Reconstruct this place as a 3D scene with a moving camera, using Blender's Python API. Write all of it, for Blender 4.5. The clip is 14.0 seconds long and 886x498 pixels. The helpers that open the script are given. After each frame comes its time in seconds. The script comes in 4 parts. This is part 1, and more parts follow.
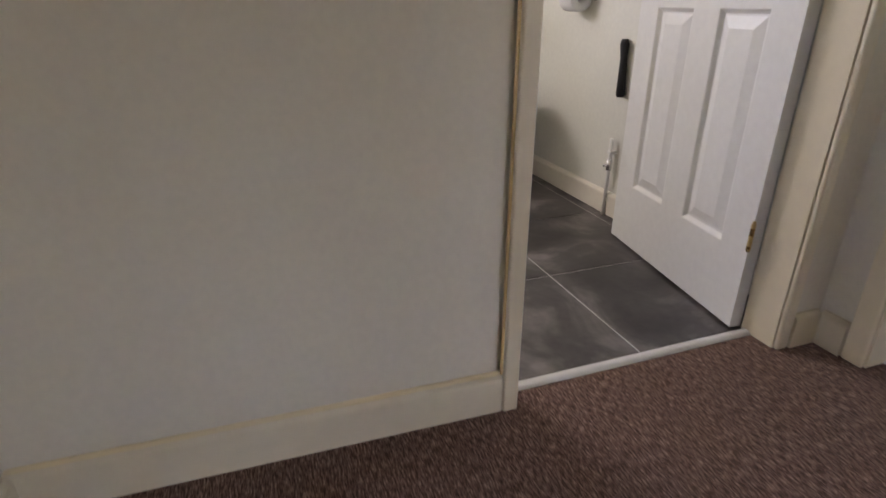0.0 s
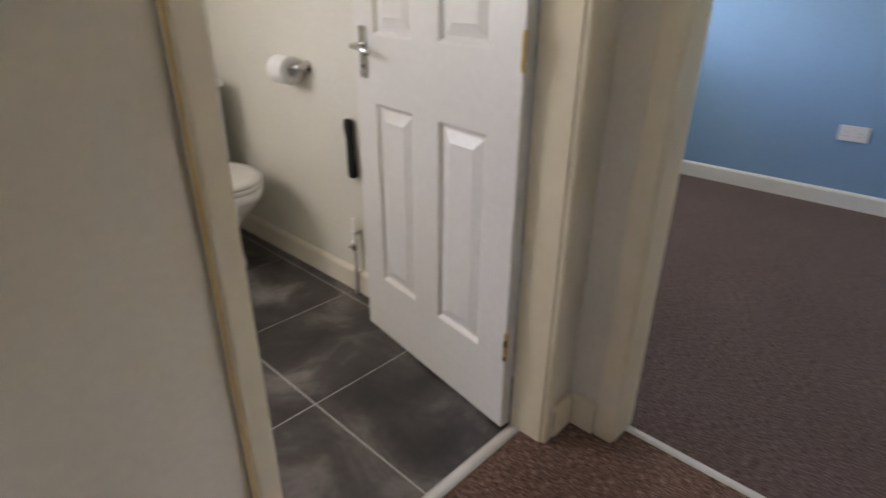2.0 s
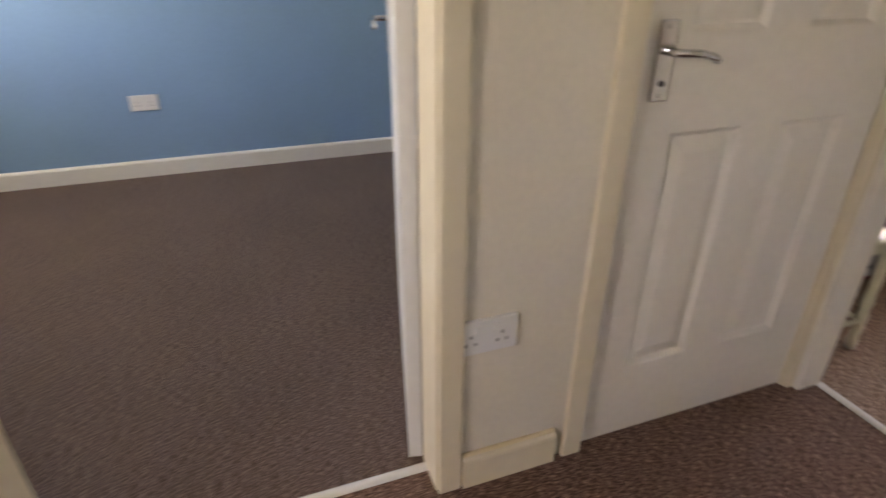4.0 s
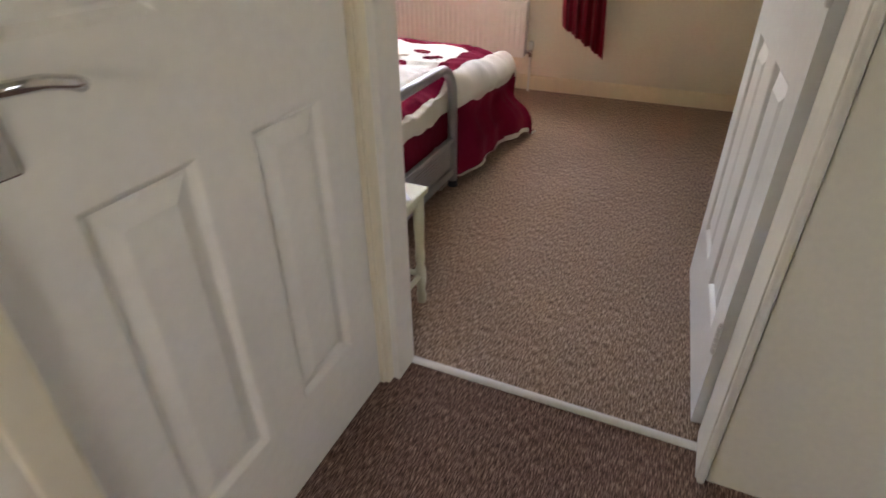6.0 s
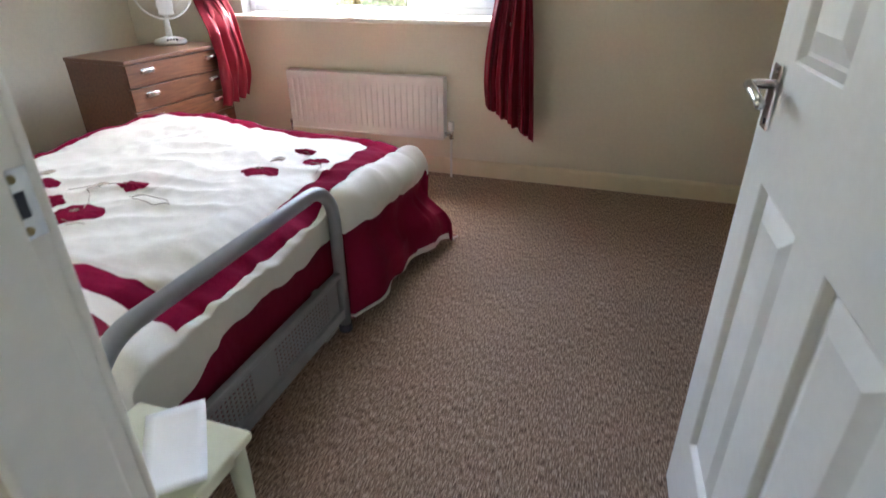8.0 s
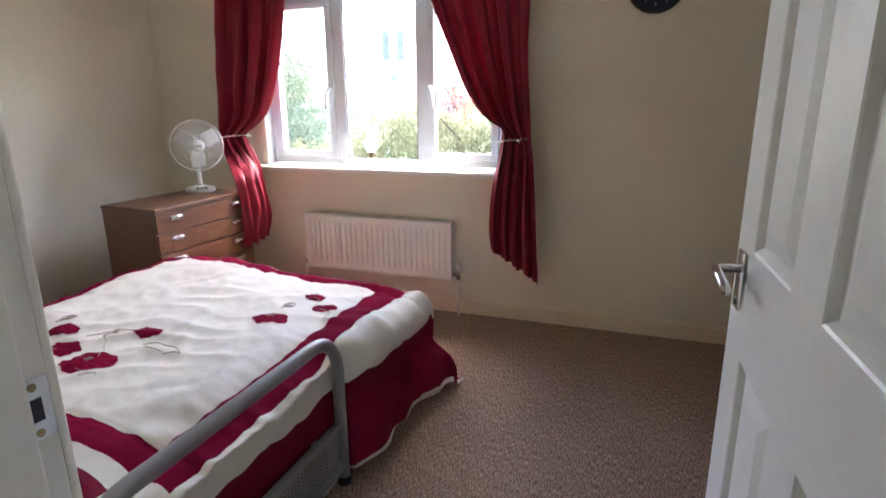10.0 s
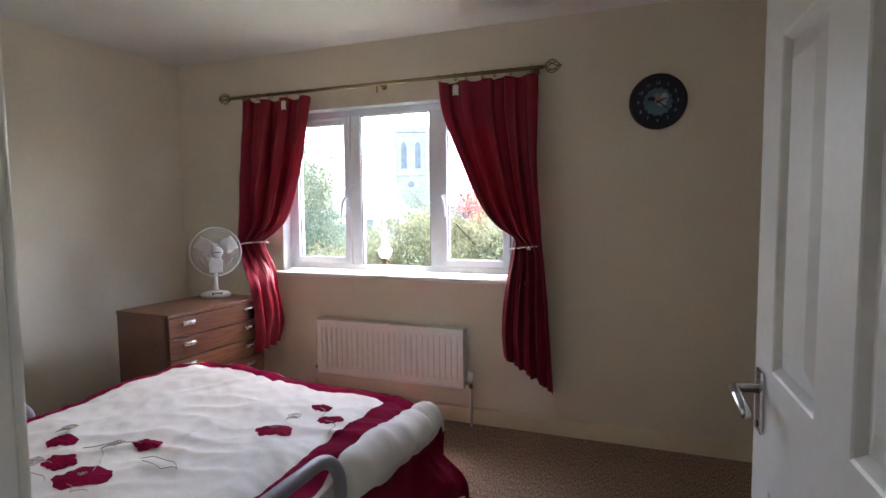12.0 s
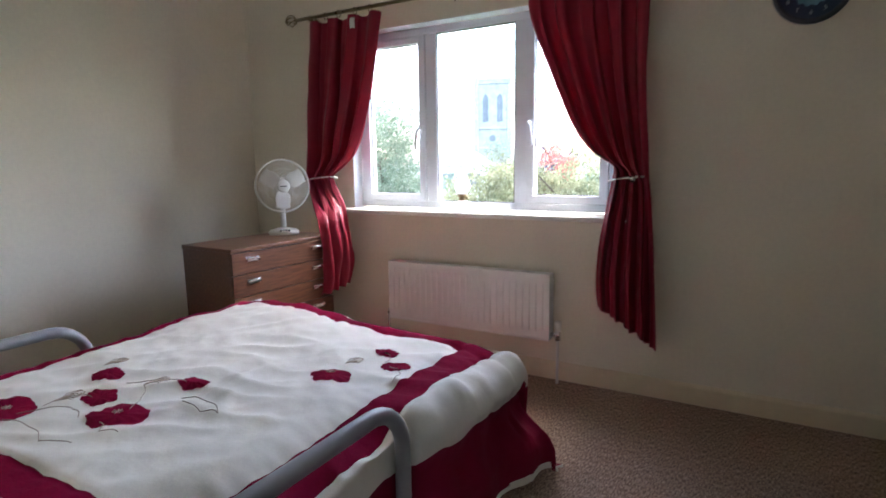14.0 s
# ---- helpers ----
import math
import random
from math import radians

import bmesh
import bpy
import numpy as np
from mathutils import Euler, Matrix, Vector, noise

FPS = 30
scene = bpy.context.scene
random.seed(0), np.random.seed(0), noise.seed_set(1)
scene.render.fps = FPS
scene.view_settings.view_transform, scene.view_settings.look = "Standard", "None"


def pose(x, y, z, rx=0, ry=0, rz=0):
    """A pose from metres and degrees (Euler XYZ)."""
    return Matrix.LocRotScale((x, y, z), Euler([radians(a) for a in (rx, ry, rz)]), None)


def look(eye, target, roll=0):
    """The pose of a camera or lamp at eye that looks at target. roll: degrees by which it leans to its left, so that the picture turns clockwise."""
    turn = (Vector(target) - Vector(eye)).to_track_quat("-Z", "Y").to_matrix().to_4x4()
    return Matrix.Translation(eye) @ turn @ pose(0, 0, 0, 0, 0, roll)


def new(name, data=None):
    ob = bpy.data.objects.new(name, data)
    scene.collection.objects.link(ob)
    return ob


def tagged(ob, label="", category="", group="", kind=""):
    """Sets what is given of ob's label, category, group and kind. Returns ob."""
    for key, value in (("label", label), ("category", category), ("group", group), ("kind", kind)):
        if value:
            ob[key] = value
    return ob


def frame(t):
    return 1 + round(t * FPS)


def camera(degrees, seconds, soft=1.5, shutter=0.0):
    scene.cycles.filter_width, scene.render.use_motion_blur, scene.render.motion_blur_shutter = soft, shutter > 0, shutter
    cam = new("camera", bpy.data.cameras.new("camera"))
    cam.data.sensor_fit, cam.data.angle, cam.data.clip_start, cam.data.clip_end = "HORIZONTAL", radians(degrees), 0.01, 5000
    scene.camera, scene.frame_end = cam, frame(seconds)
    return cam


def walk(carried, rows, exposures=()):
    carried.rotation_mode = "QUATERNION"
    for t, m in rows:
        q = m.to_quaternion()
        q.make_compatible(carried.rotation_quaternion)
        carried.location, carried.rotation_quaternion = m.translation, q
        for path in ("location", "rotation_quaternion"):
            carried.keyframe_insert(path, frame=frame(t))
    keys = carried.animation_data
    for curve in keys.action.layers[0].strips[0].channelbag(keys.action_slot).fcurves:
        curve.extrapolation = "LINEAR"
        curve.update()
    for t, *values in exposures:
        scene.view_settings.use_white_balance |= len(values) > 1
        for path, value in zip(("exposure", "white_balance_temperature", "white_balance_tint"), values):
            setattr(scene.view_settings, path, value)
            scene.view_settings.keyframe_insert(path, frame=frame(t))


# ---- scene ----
cam = camera(77.4, 14.0, soft=1.5, shutter=0.5)

PATH = [
    (0, (1.395, 0.872, 0.858), (0.781, -0.847, 0.042), -0.1),
    (0.5, (1.361, 0.762, 0.921), (0.723, -0.945, 0.098), 0.2),
    (1, (1.309, 0.7, 1.005), (0.518, -0.943, 0.184), 0.8),
    (1.5, (1.212, 0.6, 1.064), (0.167, -0.896, 0.245), 0.5),
    (2, (1.182, 0.601, 1.155), (-0.132, -0.646, 0.307), 0.4),
    (2.2, (1.17, 0.597, 1.162), (-0.245, -0.524, 0.302), 0.3),
    (2.5, (1.141, 0.581, 1.171), (-0.404, -0.334, 0.29), -0.3),
    (2.6, (1.135, 0.548, 1.188), (-0.459, -0.254, 0.285), 0.4),
    (3, (1.084, 0.503, 1.203), (-0.646, 0.123, 0.275), 1.0),
    (3.5, (0.949, 0.55, 1.173), (-0.816, 0.678, 0.239), 0.6),
    (4, (0.862, 0.644, 1.153), (-0.803, 1.255, 0.228), 0.3),
    (4.2, (0.823, 0.677, 1.142), (-0.773, 1.45, 0.218), 0.1),
    (6.3, (0.552, 1.235, 1.151), (-0.068, 2.815, 0.093), -0.5),
    (6.5, (0.522, 1.317, 1.152), (-0.07, 2.917, 0.108), -0.4),
    (7, (0.514, 1.543, 1.137), (-0.031, 3.169, 0.107), -0.6),
    (7.5, (0.529, 1.744, 1.158), (-0.016, 3.393, 0.166), -0.6),
    (8, (0.51, 1.89, 1.179), (-0.051, 3.569, 0.249), -0.5),
    (8.2, (0.501, 1.918, 1.195), (-0.065, 3.615, 0.3), -0.4),
    (10.3, (0.561, 1.871, 1.294), (-0.112, 3.704, 0.862), -0.5),
    (10.5, (0.561, 1.865, 1.302), (-0.118, 3.709, 0.929), -0.5),
    (11, (0.567, 1.854, 1.317), (-0.129, 3.712, 1.074), -0.5),
    (11.5, (0.575, 1.86, 1.31), (-0.136, 3.721, 1.135), -0.6),
    (12, (0.572, 1.896, 1.303), (-0.156, 3.753, 1.153), -0.6),
    (12.5, (0.539, 1.973, 1.265), (-0.219, 3.817, 1.116), -0.6),
    (13, (0.49, 2.064, 1.227), (-0.334, 3.878, 1.051), -0.7),
    (13.5, (0.48, 2.133, 1.196), (-0.422, 3.903, 0.964), -0.8),
    (14, (0.42, 2.222, 1.155), (-0.562, 3.937, 0.852), -0.8),
]
walk(cam, [(t, look(e, a, r)) for t, e, a, r in PATH],
     exposures=[(0, 4.5, 7300, 26), (2.2, 4.4, 7500, 23), (3.2, 4.7, 8500, 26), (4.2, 4.8, 8900, 26), (6.5, 4.85, 7600, 16), (7.5, 4.85, 6700, 11), (8.2, 4.85, 6600, 10), (10.5, 4.35, 6700, 18), (12, 4.0, 6600, 18), (14, 4.0, 6300, 14)])

# ---------- world, daylight, exposure ----------
world = bpy.data.worlds.new("world")
scene.world = world
world.use_nodes = True
wn = world.node_tree.nodes
sky = wn.new("ShaderNodeTexSky")
sky.sky_type = 'NISHITA'
sky.sun_disc = False
sky.sun_elevation = radians(62)
sky.sun_rotation = radians(20)
sky.air_density, sky.dust_density = 1.0, 3.0
wn["Background"].inputs["Strength"].default_value = 0.15
world.node_tree.links.new(sky.outputs[0], wn["Background"].inputs["Color"])


def lamp(name, kind, m, energy, color, size=1.0, size_y=None):
    d = bpy.data.lights.new(name, kind)
    d.energy, d.color = energy, color
    if kind == 'AREA':
        d.shape, d.size, d.size_y = 'RECTANGLE', size, size_y or size
    if kind == 'SUN':
        d.angle = radians(size)
    ob = new(name, d)
    ob.matrix_world = m
    return ob


lamp("sun", 'SUN', look((0, 0, 30), (-5.5, -15, 0)), 0.5, (1, 0.96, 0.92), 25)
portal = lamp("window_portal_bedroom", 'AREA', look((-1.01, 5.2, 1.41), (-1.01, 3.0, 1.41)), 1.0, (1, 1, 1), 1.61, 1.06)
portal.data.cycles.is_portal = True
# Area lamps stand in for daylight from unseen, assumed windows in both rooms.
lamp("unseen_window_light_blue_room", 'AREA', look((-1.75, -1.27, 1.5), (-1.5, 1.0, 0.6)), 0.78, (0.98, 0.98, 1.0), 1.3, 1.0)
lamp("unseen_window_light_bathroom", 'AREA', look((1.55, -2.06, 1.6), (0.5, 0.0, 0.7)), 0.75, (0.97, 0.98, 1.0), 0.7, 0.8)

# ---------- materials ----------


def material(name, rough=0.6, metal=0.0):
    m = bpy.data.materials.new(name)
    m.use_nodes = True
    b = m.node_tree.nodes["Principled BSDF"]
    b.inputs["Roughness"].default_value = rough
    b.inputs["Metallic"].default_value = metal
    return m, m.node_tree, b


def texture(tree, kind, scale, detail=3.0, stretch=(1, 1, 1)):
    tc = tree.nodes.new("ShaderNodeTexCoord")
    mp = tree.nodes.new("ShaderNodeMapping")
    mp.inputs["Scale"].default_value = stretch
    tree.links.new(tc.outputs["Object"], mp.inputs["Vector"])
    n = tree.nodes.new(kind)
    n.inputs["Scale"].default_value = scale
    if kind == "ShaderNodeTexNoise":
        n.inputs["Detail"].default_value = detail
    tree.links.new(mp.outputs[0], n.inputs["Vector"])
    return n


def ramp(tree, source, stops):
    r = tree.nodes.new("ShaderNodeValToRGB")
    while len(r.color_ramp.elements) < len(stops):
        r.color_ramp.elements.new(0.5)
    for e, (p, c) in zip(r.color_ramp.elements, stops):
        e.position, e.color = p, (*c, 1)
    tree.links.new(source, r.inputs[0])
    return r


def mixed(tree, a, b, fac, mode='MIX'):
    m = tree.nodes.new("ShaderNodeMix")
    m.data_type, m.blend_type = 'RGBA', mode
    for socket, v in ((m.inputs[0], fac), (m.inputs[6], a), (m.inputs[7], b)):
        if isinstance(v, bpy.types.NodeSocket):
            tree.links.new(v, socket)
        else:
            socket.default_value = v if isinstance(v, float) else (*v, 1)
    return m.outputs[2]


def bump(tree, b, height, strength, distance):
    n = tree.nodes.new("ShaderNodeBump")
    n.inputs["Strength"].default_value, n.inputs["Distance"].default_value = strength, distance
    tree.links.new(height, n.inputs["Height"])
    tree.links.new(n.outputs[0], b.inputs["Normal"])


def paint(name, c, rough, grain=60, depth=0.0012, vary=0.05, strength=0.12):
    m, t, b = material(name, rough)
    big = texture(t, "ShaderNodeTexNoise", 1.7, 4)
    fine = texture(t, "ShaderNodeTexNoise", grain, 4)
    lo = tuple(v * (1 - vary) for v in c)
    hi = tuple(min(1, v * (1 + vary)) for v in c)
    base = ramp(t, big.outputs[0], ((0.3, lo), (0.7, hi))).outputs[0]
    spots = ramp(t, fine.outputs[0], ((0.35, (0.96,) * 3), (0.65, (1.0,) * 3))).outputs[0]
    t.links.new(mixed(t, base, spots, 1.0, 'MULTIPLY'), b.inputs["Base Color"])
    r = ramp(t, big.outputs[0], ((0.2, (rough * 0.85,) * 3), (0.8, (min(1, rough * 1.15),) * 3)))
    t.links.new(r.outputs[0], b.inputs["Roughness"])
    bump(t, b, fine.outputs[0], strength, depth)
    return m


def carpet(name, dark, mid, light, scale):
    m, t, b = material(name, 0.95)
    a = texture(t, "ShaderNodeTexNoise", scale * 1.25, 3, (1.7, .26, 1))
    f = texture(t, "ShaderNodeTexNoise", scale * 2.4, 3, (1.6, .32, 1))
    big = texture(t, "ShaderNodeTexNoise", 2.2, 4)
    c = ramp(t, a.outputs[0], ((0.30, dark), (0.50, mid), (0.70, light))).outputs[0]
    fleck = ramp(t, f.outputs[0], ((0.34, (0.45,) * 3), (0.50, (0.95,) * 3), (0.66, (1.45,) * 3))).outputs[0]
    shade = ramp(t, big.outputs[0], ((0.3, (0.88,) * 3), (0.7, (1.06,) * 3))).outputs[0]
    t.links.new(mixed(t, mixed(t, c, shade, 1.0, 'MULTIPLY'), fleck, 0.85, 'MULTIPLY'), b.inputs["Base Color"])
    b.inputs["Sheen Weight"].default_value = 0.1
    b.inputs["Specular IOR Level"].default_value = 0.08
    bump(t, b, f.outputs[0], 0.6, 0.005)
    return m


def wood(name, dark, light, rough=0.4):
    m, t, b = material(name, rough)
    g = texture(t, "ShaderNodeTexNoise", 14, 6, (6, 0.6, 6))
    f = texture(t, "ShaderNodeTexNoise", 90, 3, (6, 0.5, 6))
    c = ramp(t, g.outputs[0], ((0.3, dark), (0.7, light))).outputs[0]
    s = ramp(t, f.outputs[0], ((0.3, (0.82,) * 3), (0.7, (1.0,) * 3))).outputs[0]
    t.links.new(mixed(t, c, s, 1.0, 'MULTIPLY'), b.inputs["Base Color"])
    bump(t, b, f.outputs[0], 0.1, 0.001)
    return m


def cloth(name, c, rough=0.85, sheen=0.3, weave=600, crease=0.0, gloss=0.2):
    m, t, b = material(name, rough)
    big = texture(t, "ShaderNodeTexNoise", 7, 4)
    fine = texture(t, "ShaderNodeTexNoise", weave, 2)
    base = ramp(t, big.outputs[0], ((0.3, tuple(v * 0.9 for v in c)), (0.7, c))).outputs[0]
    f = ramp(t, fine.outputs[0], ((0.3, (0.85,) * 3), (0.7, (1.0,) * 3))).outputs[0]
    t.links.new(mixed(t, base, f, 1.0, 'MULTIPLY'), b.inputs["Base Color"])
    b.inputs["Sheen Weight"].default_value = sheen
    b.inputs["Specular IOR Level"].default_value = gloss
    if crease:
        w = texture(t, "ShaderNodeTexNoise", 16, 5)
        bump(t, b, w.outputs[0], 0.6, crease)
    else:
        bump(t, b, fine.outputs[0], 0.2, 0.0005)
    return m


def metal(name, c, rough):
    m, t, b = material(name, rough, 1.0)
    n = texture(t, "ShaderNodeTexNoise", 40, 3)
    base = ramp(t, n.outputs[0], ((0.3, tuple(v * 0.85 for v in c)), (0.7, c))).outputs[0]
    t.links.new(base, b.inputs["Base Color"])
    r = ramp(t, n.outputs[0], ((0.3, (rough * 0.7,) * 3), (0.7, (rough * 1.3,) * 3)))
    t.links.new(r.outputs[0], b.inputs["Roughness"])
    return m


CREAM = paint("cream_wall", (0.78, 0.715, 0.59), 0.75)
BATHWALL = paint("bathroom_wall", (0.76, 0.75, 0.68), 0.6)
BLUE = paint("blue_wall", (0.21, 0.37, 0.55), 0.75)
CEIL = paint("ceiling_white", (0.78, 0.77, 0.74), 0.9, 30, 0.004)
GLOSS = paint("gloss_white_wood", (0.80, 0.78, 0.72), 0.32, 25, 0.0012, 0.03, 0.15)
AGED = paint("aged_gloss_wood", (0.80, 0.70, 0.52), 0.33, 25, 0.0012, 0.05, 0.15)
CAULK = paint("yellowed_caulk", (0.82, 0.60, 0.28), 0.5, 25, 0.0012, 0.2)
BEAD = paint("cream_caulk", (0.84, 0.70, 0.44), 0.4, 25, 0.0012, 0.1)
DOORC = paint("cream_door_paint", (0.80, 0.745, 0.65), 0.35, 40, 0.0012, 0.03, 0.2)
DOORW = paint("white_door_paint", (0.80, 0.79, 0.76), 0.33, 40, 0.0012, 0.03, 0.2)
UPVC = paint("white_plastic_frame", (0.76, 0.82, 0.90), 0.25, 10, 0.0005, 0.02, 0.1)
PLASTIC = paint("white_plastic", (0.78, 0.77, 0.73), 0.35, 10, 0.0005, 0.03, 0.1)
RADW = paint("radiator_enamel", (0.79, 0.79, 0.78), 0.3, 20, 0.0008, 0.03, 0.1)
CERAMIC = paint("white_ceramic", (0.84, 0.83, 0.80), 0.1, 10, 0.0003, 0.02, 0.05)
STOOLP = paint("pale_green_paint", (0.66, 0.66, 0.50), 0.45, 30, 0.001, 0.08)
PAPER = paint("white_paper", (0.86, 0.86, 0.86), 0.6, 10, 0.0003, 0.02, 0.1)
BLACK = paint("black_fabric", (0.012, 0.012, 0.015), 0.8)
DARKPL_AND_SHADE = paint("dark_plastic_and_shade", (0.02, 0.018, 0.03), 0.3, 20, 0.0005)
CARPETB = carpet("bedroom_carpet", (0.10, 0.058, 0.040), (0.33, 0.222, 0.162), (0.62, 0.47, 0.37), 130)
CARPETL = carpet("landing_carpet", (0.055, 0.027, 0.020), (0.18, 0.102, 0.076), (0.42, 0.28, 0.22), 130)
CARPETBL = carpet("blue_room_carpet", (0.058, 0.035, 0.029), (0.15, 0.098, 0.083), (0.27, 0.195, 0.17), 140)
TEAK = wood("teak_veneer", (0.085, 0.034, 0.018), (0.17, 0.072, 0.036), 0.38)
CHROME = metal("chrome", (0.75, 0.75, 0.76), 0.14)
BRASS = metal("antique_brass", (0.30, 0.235, 0.13), 0.35)
GOLD = metal("worn_gold", (0.65, 0.47, 0.22), 0.3)
GREYT = paint("grey_tube_paint", (0.27, 0.27, 0.28), 0.3, 30, 0.0005, 0.05, 0.05)
ALU = paint("pale_metal_strip", (0.80, 0.78, 0.75), 0.22, 40, 0.0004, 0.05, 0.1)
WHITEC = cloth("cream_satin_cotton", (0.80, 0.765, 0.69), 0.6, 0.1, 500, 0.004)
REDC = cloth("burgundy_satin", (0.22, 0.008, 0.034), 0.7, 0.0, 500, 0.010, 0.08)
VELVET = cloth("burgundy_velvet", (0.21, 0.006, 0.036), 0.9, 0.0, 300, 0.014, 0.02)
CURT = cloth("red_curtain_cloth", (0.30, 0.012, 0.036), 0.45, 0.04, 700, 0.0, 0.35)
THREAD = paint("brown_thread", (0.36, 0.29, 0.23), 0.8)
MATT = cloth("mattress_ticking", (0.5, 0.48, 0.45))


def slate():
    m, t, b = material("slate_tile", 0.38)
    n = texture(t, "ShaderNodeTexNoise", 3.2, 6)
    n.inputs["Distortion"].default_value = 0.8
    f = texture(t, "ShaderNodeTexNoise", 28, 5)
    info = t.nodes.new("ShaderNodeObjectInfo")
    c = ramp(t, n.outputs[0], ((0.36, (0.035, 0.030, 0.031)), (0.52, (0.085, 0.075, 0.075)), (0.66, (0.25, 0.225, 0.215)))).outputs[0]
    s = ramp(t, f.outputs[0], ((0.3, (0.72,) * 3), (0.7, (1.0,) * 3))).outputs[0]
    k = ramp(t, info.outputs["Random"], ((0.0, (0.88,) * 3), (1.0, (1.0,) * 3))).outputs[0]
    t.links.new(mixed(t, mixed(t, c, s, 1.0, 'MULTIPLY'), k, 1.0, 'MULTIPLY'), b.inputs["Base Color"])
    bump(t, b, f.outputs[0], 0.25, 0.0015)
    return m


SLATE = slate()
GROUT = paint("pale_grout", (0.60, 0.58, 0.56), 0.7)


def glass_pane(name, rough=0.0):
    m, t, b = material(name, rough)
    b.inputs["Transmission Weight"].default_value = 1.0
    b.inputs["IOR"].default_value = 1.1
    b.inputs["Base Color"].default_value = (0.97, 0.99, 0.99, 1)
    return m


GLASS = glass_pane("window_glass")
LAMPGLASS = glass_pane("lamp_glass", 0.45)
LAMPGLASS.node_tree.nodes["Principled BSDF"].inputs["Transmission Weight"].default_value = 0.6
LAMPGLASS.node_tree.nodes["Principled BSDF"].inputs["IOR"].default_value = 1.3


def translucent_curtain():
    t = CURT.node_tree
    out = t.nodes["Material Output"]
    b = t.nodes["Principled BSDF"]
    tr = t.nodes.new("ShaderNodeBsdfTranslucent")
    tr.inputs[0].default_value = (0.6, 0.03, 0.10, 1)
    mx = t.nodes.new("ShaderNodeMixShader")
    mx.inputs[0].default_value = 0.15
    t.links.new(b.outputs[0], mx.inputs[1])
    t.links.new(tr.outputs[0], mx.inputs[2])
    t.links.new(mx.outputs[0], out.inputs[0])


translucent_curtain()

# ---------- mesh helpers ----------


def put(name, bm, mat, smooth=False):
    me = bpy.data.meshes.new(name)
    bm.to_mesh(me)
    bm.free()
    for m in (mat if isinstance(mat, (list, tuple)) else [mat]):
        me.materials.append(m)
    if smooth:
        for p in me.polygons:
            p.use_smooth = True
    return new(name, me)


def part(name, bm, mat, parent, label="", smooth=False):
    ob = put(name, bm, mat, smooth)
    ob.parent = parent
    if label:
        tagged(ob, label)
    return ob


def thing(name, label, category, m=None, group=""):
    ob = new(name)
    ob.matrix_world = m if m is not None else Matrix()
    ob.empty_display_size = 0.05
    return tagged(ob, label, category, group)


def setting(name, bm, mat, label="", smooth=False):
    return tagged(put(name, bm, mat, smooth), label, kind="structure")


def box(lo, hi, bevel=0.0, bm=None, segs=2):
    one = bmesh.new()
    bmesh.ops.create_cube(one, size=1)
    for v in one.verts:
        v.co = Vector([(lo[i] + hi[i]) / 2 + v.co[i] * (hi[i] - lo[i]) for i in range(3)])
    if bevel:
        bmesh.ops.bevel(one, geom=one.edges[:], offset=bevel, segments=segs, affect='EDGES', profile=0.5)
    if bm is None:
        return one
    join(bm, one)
    return bm


def join(bm, other, m=None):
    tmp = bpy.data.meshes.new("tmp")
    if m is not None:
        bmesh.ops.transform(other, matrix=m, verts=other.verts)
    other.to_mesh(tmp)
    other.free()
    bm.from_mesh(tmp)
    bpy.data.meshes.remove(tmp)
    return bm


def boxes(items, bevel=0.0):
    bm = bmesh.new()
    for lo, hi in items:
        box(lo, hi, bevel, bm)
    return bm


def cyl(r, a, b, segs=24, r2=None, bm=None):
    """A capped cylinder or cone from a to b."""
    one = bmesh.new()
    a, b = Vector(a), Vector(b)
    bmesh.ops.create_cone(one, cap_ends=True, segments=segs, radius1=r, radius2=r if r2 is None else r2, depth=(b - a).length)
    m = Matrix.Translation((a + b) / 2) @ (b - a).to_track_quat("Z", "Y").to_matrix().to_4x4()
    bmesh.ops.transform(one, matrix=m, verts=one.verts)
    return one if bm is None else join(bm, one)


def tube(points, r, segs=12, bm=None, closed=False):
    """A round tube along a line of points."""
    one = bmesh.new()
    pts = [Vector(p) for p in points]
    rings = []
    n = len(pts)
    up = None
    for i, p in enumerate(pts):
        d = (pts[(i + 1) % n] - pts[i - 1]) if closed else (pts[min(i + 1, n - 1)] - pts[max(i - 1, 0)])
        d.normalize()
        if up is None:
            up = d.orthogonal().normalized()
        up = (up - d * up.dot(d)).normalized()
        side = d.cross(up)
        rings.append([one.verts.new(p + r * (up * math.cos(k * math.tau / segs) + side * math.sin(k * math.tau / segs))) for k in range(segs)])
    for i in range(n if closed else n - 1):
        a, b = rings[i], rings[(i + 1) % n]
        for k in range(segs):
            one.faces.new((a[k], a[(k + 1) % segs], b[(k + 1) % segs], b[k]))
    if not closed:
        one.faces.new(rings[0][::-1])
        one.faces.new(rings[-1])
    bmesh.ops.recalc_face_normals(one, faces=one.faces)
    return one if bm is None else join(bm, one)


def lathe(profile, segs=32, m=None, bm=None):
    """A turned shape from (radius, height) pairs."""
    one = bmesh.new()
    rings = [[one.verts.new((max(r, 0.0004) * math.cos(k * math.tau / segs), max(r, 0.0004) * math.sin(k * math.tau / segs), z)) for k in range(segs)] for r, z in profile]
    for a, b in zip(rings, rings[1:]):
        for k in range(segs):
            one.faces.new((a[k], a[(k + 1) % segs], b[(k + 1) % segs], b[k]))
    one.faces.new(rings[0][::-1])
    one.faces.new(rings[-1])
    bmesh.ops.recalc_face_normals(one, faces=one.faces)
    if m is not None:
        bmesh.ops.transform(one, matrix=m, verts=one.verts)
    return one if bm is None else join(bm, one)


